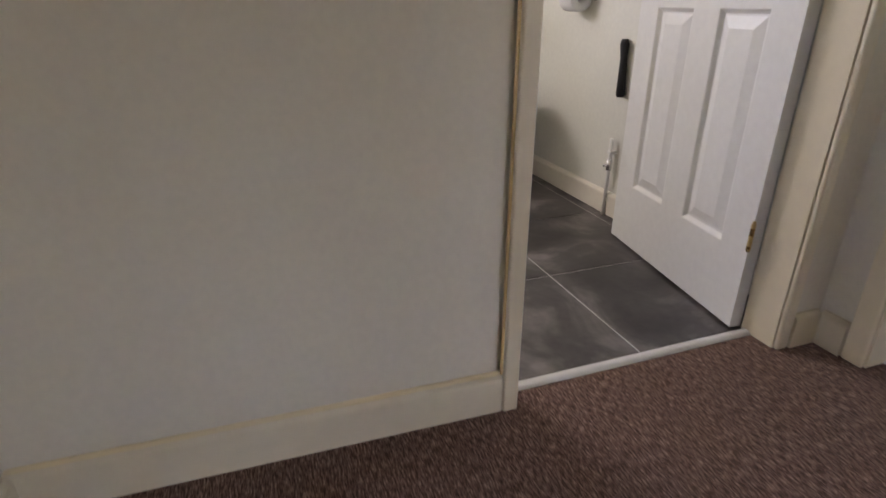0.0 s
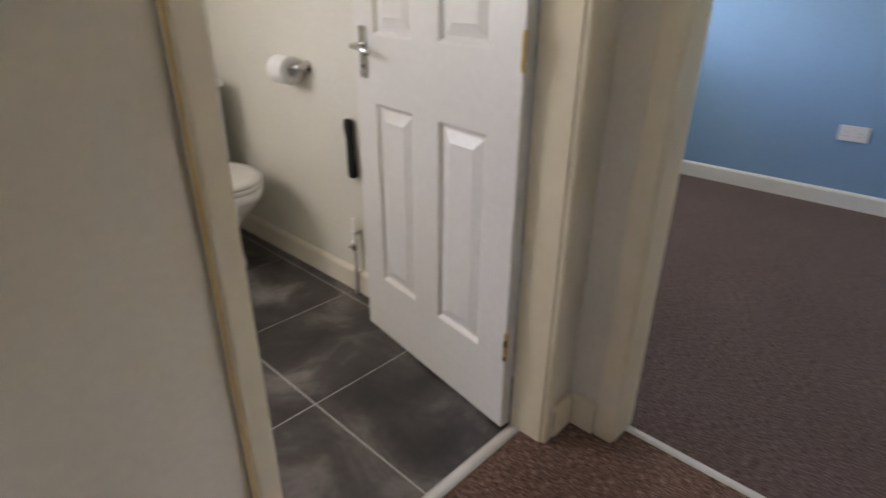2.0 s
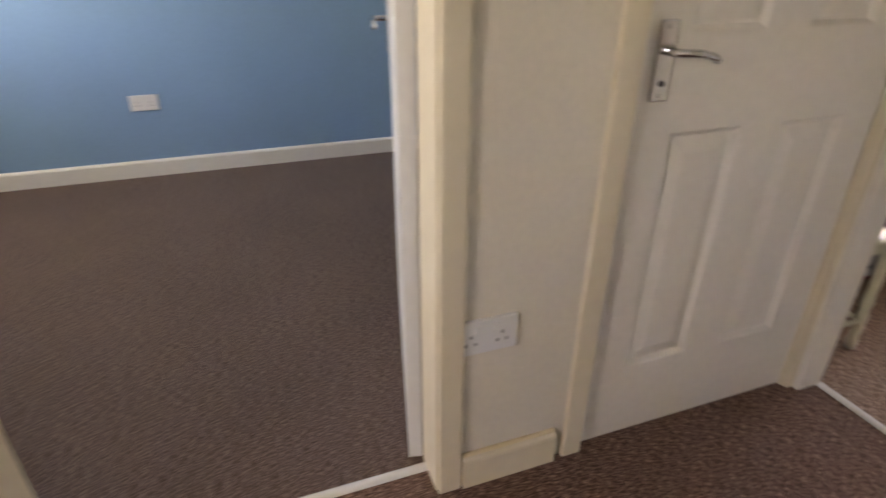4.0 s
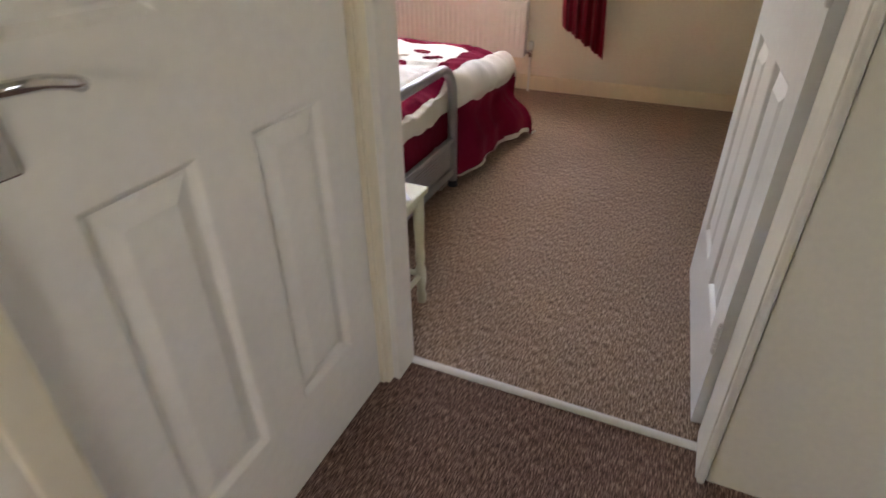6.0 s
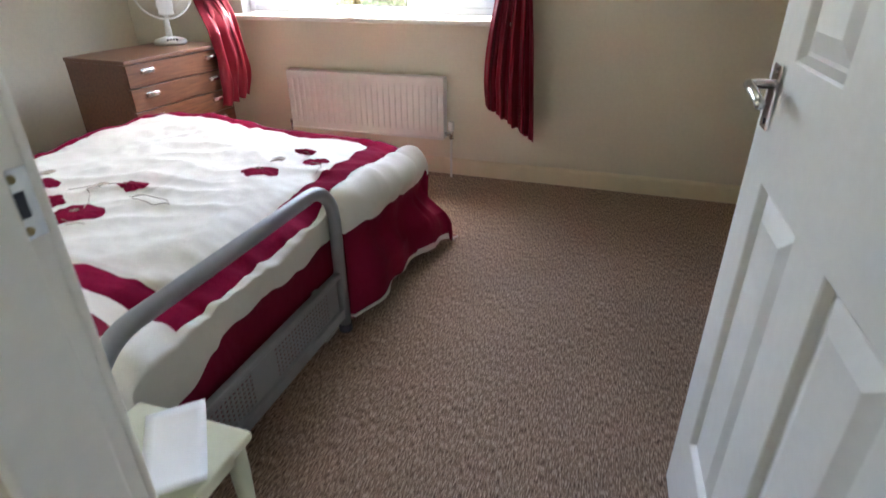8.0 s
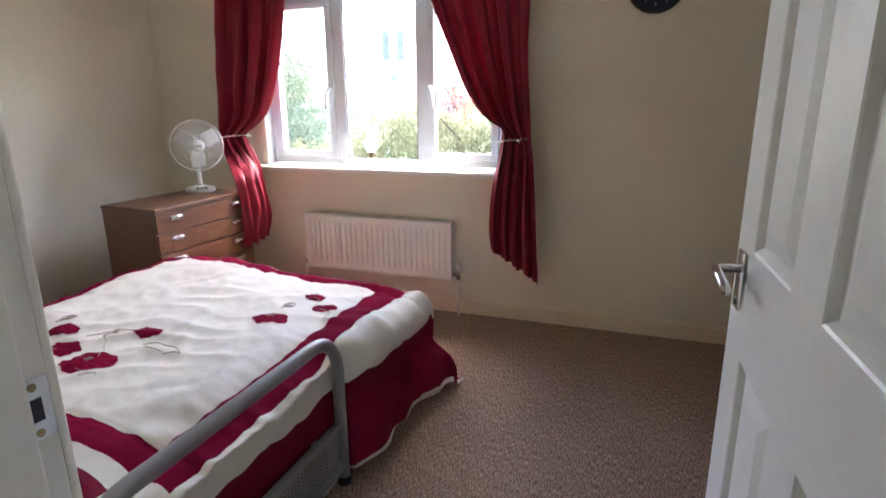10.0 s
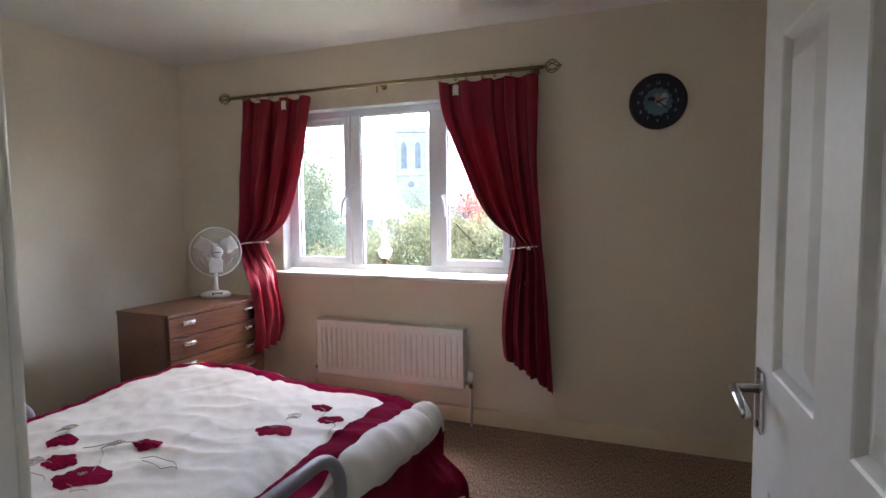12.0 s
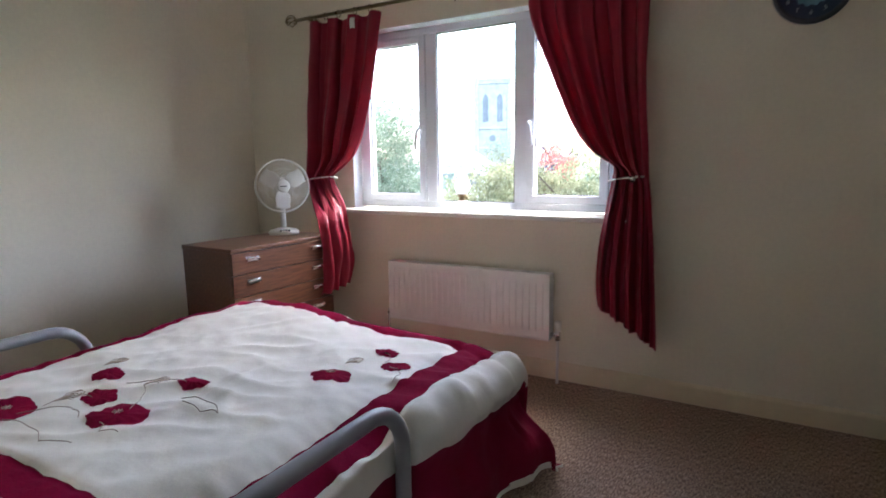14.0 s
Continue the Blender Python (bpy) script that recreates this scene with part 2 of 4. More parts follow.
def sheet(f, nu, nv, pick=None):
    """A grid of faces from f(u, v); pick(u, v) gives the material slot."""
    bm = bmesh.new()
    g = [[bm.verts.new(f(i / nu, j / nv)) for j in range(nv + 1)] for i in range(nu + 1)]
    for i in range(nu):
        for j in range(nv):
            q = bm.faces.new((g[i][j], g[i + 1][j], g[i + 1][j + 1], g[i][j + 1]))
            q.smooth = True
            if pick:
                q.material_index = pick((i + 0.5) / nu, (j + 0.5) / nv)
    return bm


def smooth(a, b, x):
    k = min(1, max(0, (x - a) / (b - a)))
    return k * k * (3 - 2 * k)


# ---------- structure ----------
CZ = 2.33       # ceiling height
YB, YI = 2.10, 2.235        # landing and bedroom faces of the bedroom wall
YW = 5.0        # bedroom face of the window wall
XL, XR = -2.69, 1.17        # bedroom side walls
XB = -2.695     # far wall of the blue room
DH = 2.0        # height of the door openings

# floors
setting("floor_bedroom", box((XL - .05, 2.19, -.06), (XR + .05, YW + .02, 0)), CARPETB, "brown flecked loop pile carpet")
setting("floor_landing", boxes([((-.09, -.1, -.06), (3.62, 2.19, 0))]), CARPETL, "reddish brown flecked carpet")
setting("floor_blue_room", box((XB - .05, -1.35, -.06), (-.09, 2.15, 0)), CARPETBL, "dark purple brown ribbed carpet")
setting("floor_bathroom", box((-.12, -2.15, -.06), (1.95, -.1, -.004)), GROUT, "pale grout bed below slate tiles")

# walls
setting("wall_bathroom_door", boxes([((-.015, -.115, 0), (.112, -.015, CZ)), ((.112, -.115, DH), (.914, -.05, CZ))]), CREAM, "cream painted wall with a doorway")
wb = box((.914, -.115, 0), (1.93, -.05, CZ))
for v in wb.verts:
    if v.co.x > 1.5 and v.co.y > -.08:
        v.co.y -= .035      # the wall runs slightly askew
setting("wall_bathroom_side", wb, CREAM, "cream painted landing wall beside the bathroom door")
setting("wall_blue_door", boxes([((-.115, -.115, 0), (-.015, .112, CZ)), ((-.115, .975, 0), (-.015, 1.345, CZ)), ((-.115, 2.078, 0), (-.043, YI, CZ)), ((-.043, 2.078, 0), (-.015, YB - .001, CZ)),
                                 ((-.115, .112, DH), (-.015, .975, CZ)), ((-.115, 1.345, DH), (-.015, 2.078, CZ))]), CREAM, "cream painted landing wall")
setting("wall_bedroom_door", boxes([((.825, YB, 0), (3.6, YI, CZ)), ((-.043, YB, DH), (.825, YI, CZ)), ((XL - .1, 2.135, 0), (-.115, YI, CZ))]), CREAM, "cream painted wall with the bedroom doorway")
# Unseen far walls, set back to cut bounce; small added opening admits sky light.
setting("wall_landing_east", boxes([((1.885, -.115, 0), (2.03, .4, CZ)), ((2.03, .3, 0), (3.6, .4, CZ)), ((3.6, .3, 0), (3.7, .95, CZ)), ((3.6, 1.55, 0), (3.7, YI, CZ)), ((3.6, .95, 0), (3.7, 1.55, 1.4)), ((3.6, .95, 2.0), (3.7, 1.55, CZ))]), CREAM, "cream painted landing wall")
setting("wall_bedroom_west", box((XL - .1, YI, 0), (XL, YW + .25, CZ)), CREAM, "cream painted bedroom wall")
setting("wall_bedroom_east", box((XR, YI, 0), (XR + .1, YW + .25, CZ)), CREAM, "cream painted bedroom wall")
WX0, WX1, WZ0, WZ1 = -1.815, -.205, .885, 1.945
setting("wall_window", boxes([((XL, YW, 0), (WX0, YW + .25, CZ)), ((WX1, YW, 0), (XR, YW + .25, CZ)), ((WX0, YW, 0), (WX1, YW + .25, WZ0)), ((WX0, YW, WZ1), (WX1, YW + .25, CZ))]), CREAM, "cream painted wall with a wide window")
setting("wall_blue_far", box((XB - .1, -1.4, 0), (XB, 2.135, CZ)), BLUE, "sky blue painted bedroom wall")
# Its unseen opening is assumed, to bring daylight into the blue room.
setting("wall_blue_south", boxes([((XB, -1.4, 0), (-2.45, -1.3, CZ)), ((-1.1, -1.4, 0), (-.215, -1.3, CZ)), ((-2.45, -1.4, 0), (-1.1, -1.3, .95)), ((-2.45, -1.4, 2.05), (-1.1, -1.3, CZ))]), BLUE, "blue painted wall with an assumed, unseen window opening")
setting("wall_blue_inner", boxes([((-.130, -1.3, 0), (-.1155, .112, CZ)), ((-.130, .975, 0), (-.1155, 1.2, CZ)), ((-.130, .112, DH), (-.1155, .975, CZ))]), BLUE, "blue painted room side of the door wall")
setting("wall_cupboard", boxes([((-.8, 1.2, 0), (-.116, 1.27, CZ)), ((-.8, 1.27, 0), (-.73, 2.134, CZ))]), BLUE, "blue painted cupboard partition")
setting("wall_bathroom_west", box((-.1, -2.2, 0), (-.07, -.116, CZ)), BATHWALL, "off white painted bathroom wall")
# An unseen window hole is added here for the bathroom lamp.
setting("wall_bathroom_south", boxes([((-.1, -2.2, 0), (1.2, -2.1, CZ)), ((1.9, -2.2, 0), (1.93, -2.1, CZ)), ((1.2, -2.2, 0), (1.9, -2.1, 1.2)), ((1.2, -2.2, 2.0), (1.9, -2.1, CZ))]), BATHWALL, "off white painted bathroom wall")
setting("wall_bathroom_east", box((1.93, -2.2, 0), (2.03, -.116, CZ)), BATHWALL, "off white painted bathroom wall")
# Runs past the south walls as an added, unseen overhang that shades the openings.
setting("ceiling", box((XB - .6, -3.1, CZ), (3.9, YW + .25, CZ + .1)), CEIL, "white painted ceiling, extended as an unseen overhang")


def board(x0, y0, x1, y1, side, mat, h=0.098, t=0.019):
    """A skirting board along a wall, with a rounded top; side is the direction in which it stands proud."""
    bm = bmesh.new()
    d = Vector((x1 - x0, y1 - y0, 0))
    n = Vector((side[0], side[1], 0))
    prof = [(0, 0), (t, 0), (t, h - .016), (t * .88, h - .009), (t * .4, h - .001), (0, h)]
    ends = []
    for s in (0, 1):
        o = Vector((x0, y0, 0)) + d * s
        ends.append([bm.verts.new(o + n * a + Vector((0, 0, z))) for a, z in prof])
    for i in range(len(prof)):
        j = (i + 1) % len(prof)
        bm.faces.new((ends[0][i], ends[0][j], ends[1][j], ends[1][i]))
    bm.faces.new(ends[0]), bm.faces.new(ends[1][::-1])
    bmesh.ops.recalc_face_normals(bm, faces=bm.faces)
    return setting("baseboard", bm, mat, "painted wooden skirting board")


board(.0, -.015, .090, -.015, (0, 1), AGED)
board(.931, -.0505, 1.885, -.083, (0, 1), AGED)
board(-.015, .0, -.015, .074, (1, 0), AGED)
board(-.015, 1.015, -.015, 1.268, (1, 0), AGED)
board(1.885, -.064, 1.885, .4, (-1, 0), AGED)
board(XL, YW, XR, YW, (0, -1), AGED)
board(XL, YI, XL, YW, (1, 0), AGED)
board(XR, YI, XR, YW, (-1, 0), AGED)
board(XB, -1.3, XB, 2.13, (1, 0), GLOSS)
board(-.07, -2.1, -.07, -.12, (1, 0), DOORC)
board(-.07, -2.1, 1.93, -2.1, (0, 1), DOORC)


def caulk_bead(x0, y0, x1, y1, z=.097):
    """An uneven yellowed bead of caulk along the top of a skirting board."""
    n = 60
    pts = [(x0 + (x1 - x0) * i / n, y0 + (y1 - y0) * i / n + .001 * noise.noise(Vector((i * .4, 0, 3))), z + .0012 * noise.noise(Vector((i * .3, 2, 0)))) for i in range(n + 1)]
    return setting("trim", tube(pts, .0065, 8), BEAD, "yellowed caulk bead above the skirting", True)


caulk_bead(.933, -.046, 1.88, -.079)
caulk_bead(-.011, 1.016, -.011, 1.266)


def doorway(name, m, w, depth, mat, label, cas=0.062, back=True, caulk=False, back_set=0.0):
    """Lining and architrave of a doorway; back_set draws the far side of it back from the wall face. Local: opening from x 0 to w, the visible wall face at y 0, the wall going to y -depth."""
    th = thing(name, label, "door frame", m)
    th["kind"] = "structure"
    for x0, x1, b in ((-.024, .0, 0.0), (w, w + .024, back_set)):
        part("jamb", box((x0, -depth - .002, 0), (x1, .002 - b, DH), .002), mat, th)
    part("lintel", box((-.024, -depth - .002, DH - .024), (w + .024, .002, DH), .002), mat, th)
    faces = [(.002, .017)] + ([(-depth - .017, -depth - .002)] if back else [])
    for y0, y1 in faces:
        for x0, x1, b in ((-.004 - cas, -.003, 0.0), (w + .003, w + .004 + cas, back_set)):
            part("architrave", box((x0, y0 - b, 0), (x1, y1 - b, DH + .05), .006, segs=3), mat, th)
        part("architrave", box((-.004 - cas, y0 + .001, DH - .02), (w + .004 + cas, y1 + .001, DH + .052), .006, segs=3), mat, th)
    if caulk:
        part("caulk_line", box((w + .0045 + cas, .0005 - back_set, .1), (w + .0095 + cas, .008 - back_set, DH + .05), .001), CAULK, th, "yellowed caulk along the frame")
    return th


# local x runs along the wall, local y towards the landing
doorway("doorway_bathroom", pose(.136, -.015, 0), .754, .1, AGED, "aged cream gloss painted bathroom door frame", .036, False, caulk=True, back_set=.026)
doorway("doorway_blue_room", pose(-.015, .951, 0, 0, 0, -90), .813, .1, AGED, "aged cream gloss painted door frame of the blue room", .056)
doorway("doorway_cupboard", pose(-.015, 2.072, 0, 0, 0, -90), .720, .06, AGED, "cream gloss painted cupboard door frame", .056, False)
bed_way = doorway("doorway_bedroom", pose(.800, YB, 0, 0, 0, 180), .818, YI - YB, DOORC, "off white gloss painted bedroom door frame", .016)
part("door_stop", box((.779, -.094, 0), (.8175, .0, DH - .026), .004), DOORC, bed_way)


def threshold(m, w, d=.028):
    bm = sheet(lambda u, v: (u * w, (v - .5) * d, .009 * math.sin(math.pi * v) ** .6), 2, 10)
    ob = put("threshold_strip", bm, ALU)
    ob.matrix_world = m
    return tagged(ob, "ribbed pale metal carpet threshold strip", kind="structure")


threshold(pose(.136, -.098, .001), .754, .034)
threshold(pose(-.092, .138, .001, 0, 0, 90), .813)
threshold(pose(-.017, 2.19, .001), .817)


def lever(parent, x, y, z, face, flip, mat, z0=.075):
    """A lever handle on a long plate. face: the side (+1 or -1 in y); flip: where the lever points in x."""
    h = part("handle", box((x - .02, min(y, y + face * .007), z - z0), (x + .02, max(y, y + face * .007), z + z0), .003), mat, parent, "satin chrome lever handle")
    part("lever", tube([(x, y + face * .006, z + .02), (x, y + face * .038, z + .02), (x + flip * .008, y + face * .045, z + .02), (x + flip * .05, y + face * .046, z + .018), (x + flip * .08, y + face * .043, z + .010), (x + flip * .092, y + face * .041, z + .004)], .008, 10), mat, h, "", True)
    # Dark disc on the plate stands for the shade inside the keyhole.
    part("keyhole", cyl(.006, (x, y + face * .004, z - .04), (x, y + face * .0085, z - .04), 12), DARKPL_AND_SHADE, h)
    for s in (-1, 1):
        part("screw", cyl(.004, (x, y + face * .004, z + s * (z0 - .012)), (x, y + face * .009, z + s * (z0 - .012)), 8), mat, h)


def panel_door(label, m, w, mat=None, handles=(1, -1), hz=.985, plate=.075, hinges=True, group="", hinge=None):
    """A moulded six panel door. Local: hinge edge at x 0, leaf to x w, one face at y 0 and one at y -0.035."""
    mat = mat or DOORW
    th = thing("panel_door", label, "door", m, group)
    T = .035
    x1, x2, x3, x4 = .108, w / 2 - .058, w / 2 + .058, w - .108
    rows = ((.232, .842), (1.035, 1.56), (1.66, 1.875))
    H = 1.975
    bm = boxes([((0, -T, .008), (x1, 0, H)), ((x2, -T, .008), (x3, 0, H)), ((x4, -T, .008), (w, 0, H))])
    edges = [.008] + [z for r in rows for z in r] + [H]
    for z0, z1 in zip(edges[::2], edges[1::2]):
        for a, b in ((x1, x2), (x3, x4)):
            box((a, -T, z0), (b, 0, z1), 0, bm)
    leaf = part("leaf", bm, mat, th)
    for a, b in ((x1, x2), (x3, x4)):
        for z0, z1 in rows:
            pb = bmesh.new()
            for y, s in ((0, 1), (-T, -1)):
                rings = []
                for inset, deep in ((0, 0), (.004, .002), (.013, .0115), (.019, .0115), (.050, .0015)):
                    rings.append([pb.verts.new((px, y - s * deep, pz)) for px, pz in ((a + inset, z0 + inset), (b - inset, z0 + inset), (b - inset, z1 - inset), (a + inset, z1 - inset))])
                for r0, r1 in zip(rings, rings[1:]):
                    for k in range(4):
                        pb.faces.new((r0[k], r0[(k + 1) % 4], r1[(k + 1) % 4], r1[k]))
                pb.faces.new(rings[-1])
            bmesh.ops.recalc_face_normals(pb, faces=pb.faces)
            for q in pb.faces:
                if (q.normal.y < 0) == (q.calc_center_median().y > -T / 2):
                    q.normal_flip()
            part("panel", pb, mat, th)
    for f in handles:
        lever(th, w - .055, 0 if f > 0 else -T, hz, f, -1, CHROME, plate)
    if hinges:
        for z in (.25, 1.0, 1.75):
            hb = bmesh.new()
            for k in range(5):
                cyl(.006, (-.004, .004, z + k * .0155), (-.004, .004, z + k * .0155 + .0138), 10, None, hb)
            cyl(.0045, (-.004, .004, z - .004), (-.004, .004, z + .082), 8, None, hb)
            part("hinge", hb, hinge or GOLD, th, "painted butt hinge" if hinge else "worn brass butt hinge")
    return th


# bathroom door, wide open into the bathroom
panel_door("white moulded six panel bathroom door standing open", pose(.170, -.126, 0, 0, 0, -98.4), .721)
# bedroom door, open into the bedroom
panel_door("white moulded six panel bedroom door standing open", pose(.780, 2.262, 0, 0, 0, 93.5), .735, hinge=ALU, hz=.972, plate=.053)
# blue room door, opened back against the partition
panel_door("white moulded six panel door of the blue room, open", pose(-.130, .917, 0, 0, 0, 166), .762, hinges=False)
# cupboard door, closed
panel_door("closed white moulded six panel cupboard door", pose(-.024, 2.068, 0, 0, 0, -90), .712, DOORC, handles=(1,), hinges=False)

# ---------- bedroom: sofa bed and bedding ----------
BX0, BX1, BY0, BY1 = -1.80, -.34, 2.41, 3.325     # arms of the bed


def arm(th, x):
    r, R, top = .021, .13, .563
    pts = [(x, BY1, .02), (x, BY1, top - R)]
    for k in range(1, 9):
        a = k / 8 * math.pi / 2
        pts.append((x, BY1 - R + R * math.cos(a), top - R + R * math.sin(a)))
    for k in range(0, 9):
        a = k / 8 * math.pi / 2
        pts.append((x, BY0 + R - R * math.sin(a), top - R + R * math.cos(a)))
    pts.append((x, BY0, .02))
    a = part("arm_rail", tube(pts, r, 16), GREYT, th, "bent grey steel tube arm", True)
    for y in (BY0, BY1):
        part("foot_cap", cyl(.024, (x, y, .0), (x, y, .03), 16), DARKPL_AND_SHADE, a)
    part("side_bar", box((x - .012, BY0, .06), (x + .012, BY1, .10), .004), GREYT, th)
    part("side_bar", box((x - .012, BY0, .225), (x + .012, BY1, .245), .004), GREYT, th)
    # perforated infill: one plate with rows of slots left out
    pb = bmesh.new()
    y0, y1, z0, z1 = BY0 + .03, BY1 - .03, .10, .226
    ny, nz = 100, 17
    grid = [[pb.verts.new((x, y0 + (y1 - y0) * i / ny, z0 + (z1 - z0) * k / nz)) for k in range(nz + 1)] for i in range(ny + 1)]
    for i in range(ny):
        for k in range(nz):
            mid = i < 7 or 43 < i < 56 or i > 92
            if mid or i % 2 == 0 or k % 2 == 0:
                pb.faces.new((grid[i][k], grid[i + 1][k], grid[i + 1][k + 1], grid[i][k + 1]))
    for v in [v for v in pb.verts if not v.link_faces]:
        pb.verts.remove(v)
    part("perforated_panel", pb, GREYT, th, "grey perforated steel side panel").modifiers.new("thick", 'SOLIDIFY').thickness = .003


bed = thing("sofa_bed", "grey tubular steel sofa bed folded out flat", "bed")
arm(bed, BX1)
arm(bed, BX0)
for y in (2.5, 3.2, 3.85):
    part("cross_rail", box((BX0, y - .015, .20), (BX1, y + .015, .23), .003), GREYT, bed)
for x in (-1.7, -.45):
    part("leg", cyl(.014, (x, 3.85, 0), (x, 3.85, .21), 12), GREYT, bed)
mb = box((BX0 + .07, 2.53, .23), (BX1 - .09, 3.97, .425), .05, segs=4)
part("mattress", mb, MATT, bed, "pale ticking mattress", True)


def fold(c, lo, hi, r):
    """Cloth coordinate to place along the axis and depth hung down."""
    if c > hi:
        d, s, e = c - hi, 1, hi
    elif c < lo:
        d, s, e = lo - c, -1, lo
    else:
        return c, 0.0
    q = r * math.pi / 2
    if d < q:
        return e + s * r * math.sin(d / r), r * (1 - math.cos(d / r))
    return e + s * (r + (d - q) * .03), r + (d - q)


CX0, CX1, CY0, CY1 = -2.02, .125, 2.24, 4.42


def wrinkle(cx, cy):
    """Soft folds running across the duvet, with sharper ridges between hollows."""
    a = noise.noise(Vector((cx * 2.2 + cy * 3.4, cy * 1.6 - cx * 1.1, 8.0)))
    w = .10 * noise.noise(Vector((cx * 3, cy * 3, 1.0)))
    b = noise.noise(Vector((cx * 3.1 + cy * 1.2, cy * 7.0 - cx * 2.6 + w * 9, 3.0)))
    c = noise.noise(Vector((cx * 8.0 - cy * 4.6 + w * 9, cy * 4.0 + cx * 2.3, 5.5)))
    d = noise.noise(Vector((cx * 15, cy * 18 + cx * 6, 9.0)))
    return .016 * a + .020 * (.3 - abs(b)) + .014 * (.3 - abs(c)) + .003 * d


def seam_pucker(cx, cy):
    """Gathers along the edges of the velvet ribbon."""
    g = 0
    for c, e, along in ((cx, -.51, cy), (cx, -.40, cy), (cy, 3.96, cx), (cy, 2.76, cx), (cx, -1.69, cy)):
        g -= .008 * math.exp(-((c - e) / .012) ** 2)
        g += .006 * math.exp(-((c - e) / .05) ** 2) * noise.noise(Vector((along * 28, c * 6, e)))
    return g


def duvet_point(cx, cy, lift=0.0):
    out = smooth(3.28, 3.46, cy)        # free of the arm towards the foot of the bed
    y, dy = fold(cy, 2.58, 4.0, .075)
    x, dx = fold(cx, -1.71, -.432 + .047 * out, .056 + .044 * out)
    down = math.hypot(dx, dy) if dx and dy else dx + dy
    hump = .05 * math.exp(-((cx + 1.42) ** 2 / .16 + (cy - 3.98) ** 2 / .14)) + .015 * math.exp(-((cy - 3.3) ** 2) / .25 - (cx + .9) ** 2 / .3)
    roll = .012 * math.exp(-((cx + .33) / .07) ** 2) * (1 + 1.2 * noise.noise(Vector((cx * 6, cy * 9, 2.0))))
    z = .486 + hump + roll + wrinkle(cx, cy) + seam_pucker(cx, cy) - down - .03 * math.exp(-((cx + .34) ** 2 / .02 + (cy - 4.02) ** 2 / .06))
    z -= (1 - out) * .05 * smooth(-.60, -.40, cx)
    right = dx > 0 and cx > -1
    wave = (.016 * math.sin(cy * 9 + 1) + .008 * math.sin(cy * 27 + 2)) * smooth(.1, .3, dx) + .025 * math.sin(cx * 11) * smooth(.1, .4, dy)
    if right:
        x += out * (wave - .035 * math.sin(math.pi * min(1, max(0, dx - .1) / .22)) + .075 * smooth(.2, .38, dx) * smooth(3.7, 4.05, cy))
        x += (1 - out) * .03 * math.sin(math.pi * min(1, dx / .11)) * (1 + .3 * math.sin(cy * 14))
        z += (1 - out) * .012 * math.sin(cy * 11 + 2) * smooth(.0, .05, dx)
    elif dx > 0:
        x -= wave
    if dy > 0:
        y += wave * .7 + (.03 * smooth(.2, .38, dy) if cy > 3 else 0)
    if BY0 - .05 < y < BY1 + .04 and right:
        x = min(x, BX1 - .030)
    hem = .018 + .045 * (1 - smooth(3.55, 3.9, cy)) * out + .008 * math.sin(cy * 9 + cx * 7)
    return Vector((x, y, max(z, hem) + lift))


U0, U1, U2 = 130 / 190, 138 / 190, 156 / 190


def cloth_xy(u, v):
    """Cloth coordinates of the duvet; the ribbon and the burgundy border follow lines of the grid."""
    cy = CY0 + (CY1 - CY0) * v
    edge = -.300 + .110 * smooth(3.22, 3.55, cy) + .03 * smooth(3.7, 4.0, cy) + .06 * (1 - smooth(2.6, 2.85, cy))
    if u <= U0:
        return CX0 + (-.51 - CX0) * u / U0, cy
    if u <= U1:
        return -.51 + .11 * (u - U0) / (U1 - U0), cy
    if u <= U2:
        return -.40 + (edge + .40) * (u - U1) / (U2 - U1), cy
    return edge + (CX1 - edge) * (u - U2) / (1 - U2), cy


def duvet_zone(u, v):
    cx, cy = cloth_xy(u, v)
    if cx > CX1 - .022 or cx < CX0 + .02 or cy > CY1 - .02 or cy < CY0 + .02:
        return 0
    if -1.80 < cx and u < U1 and 2.67 < cy < 4.035 and not (cx > -1.69 and u < U0 and 2.76 < cy < 3.96):
        return 1
    if u > U2 or cx < -1.92 or cy > 4.16 or (cy < 2.61 and cx < -.50):
        return 2
    return 0


dv = sheet(lambda u, v: duvet_point(*cloth_xy(u, v)), 190, 216, duvet_zone)
duvet = tagged(put("duvet", dv, (WHITEC, VELVET, REDC)), "cream and burgundy duvet with velvet ribbons and appliqued poppies", "duvet")
duvet.modifiers.new("thick", 'SOLIDIFY').thickness = .012
duvet.modifiers["thick"].offset = -1


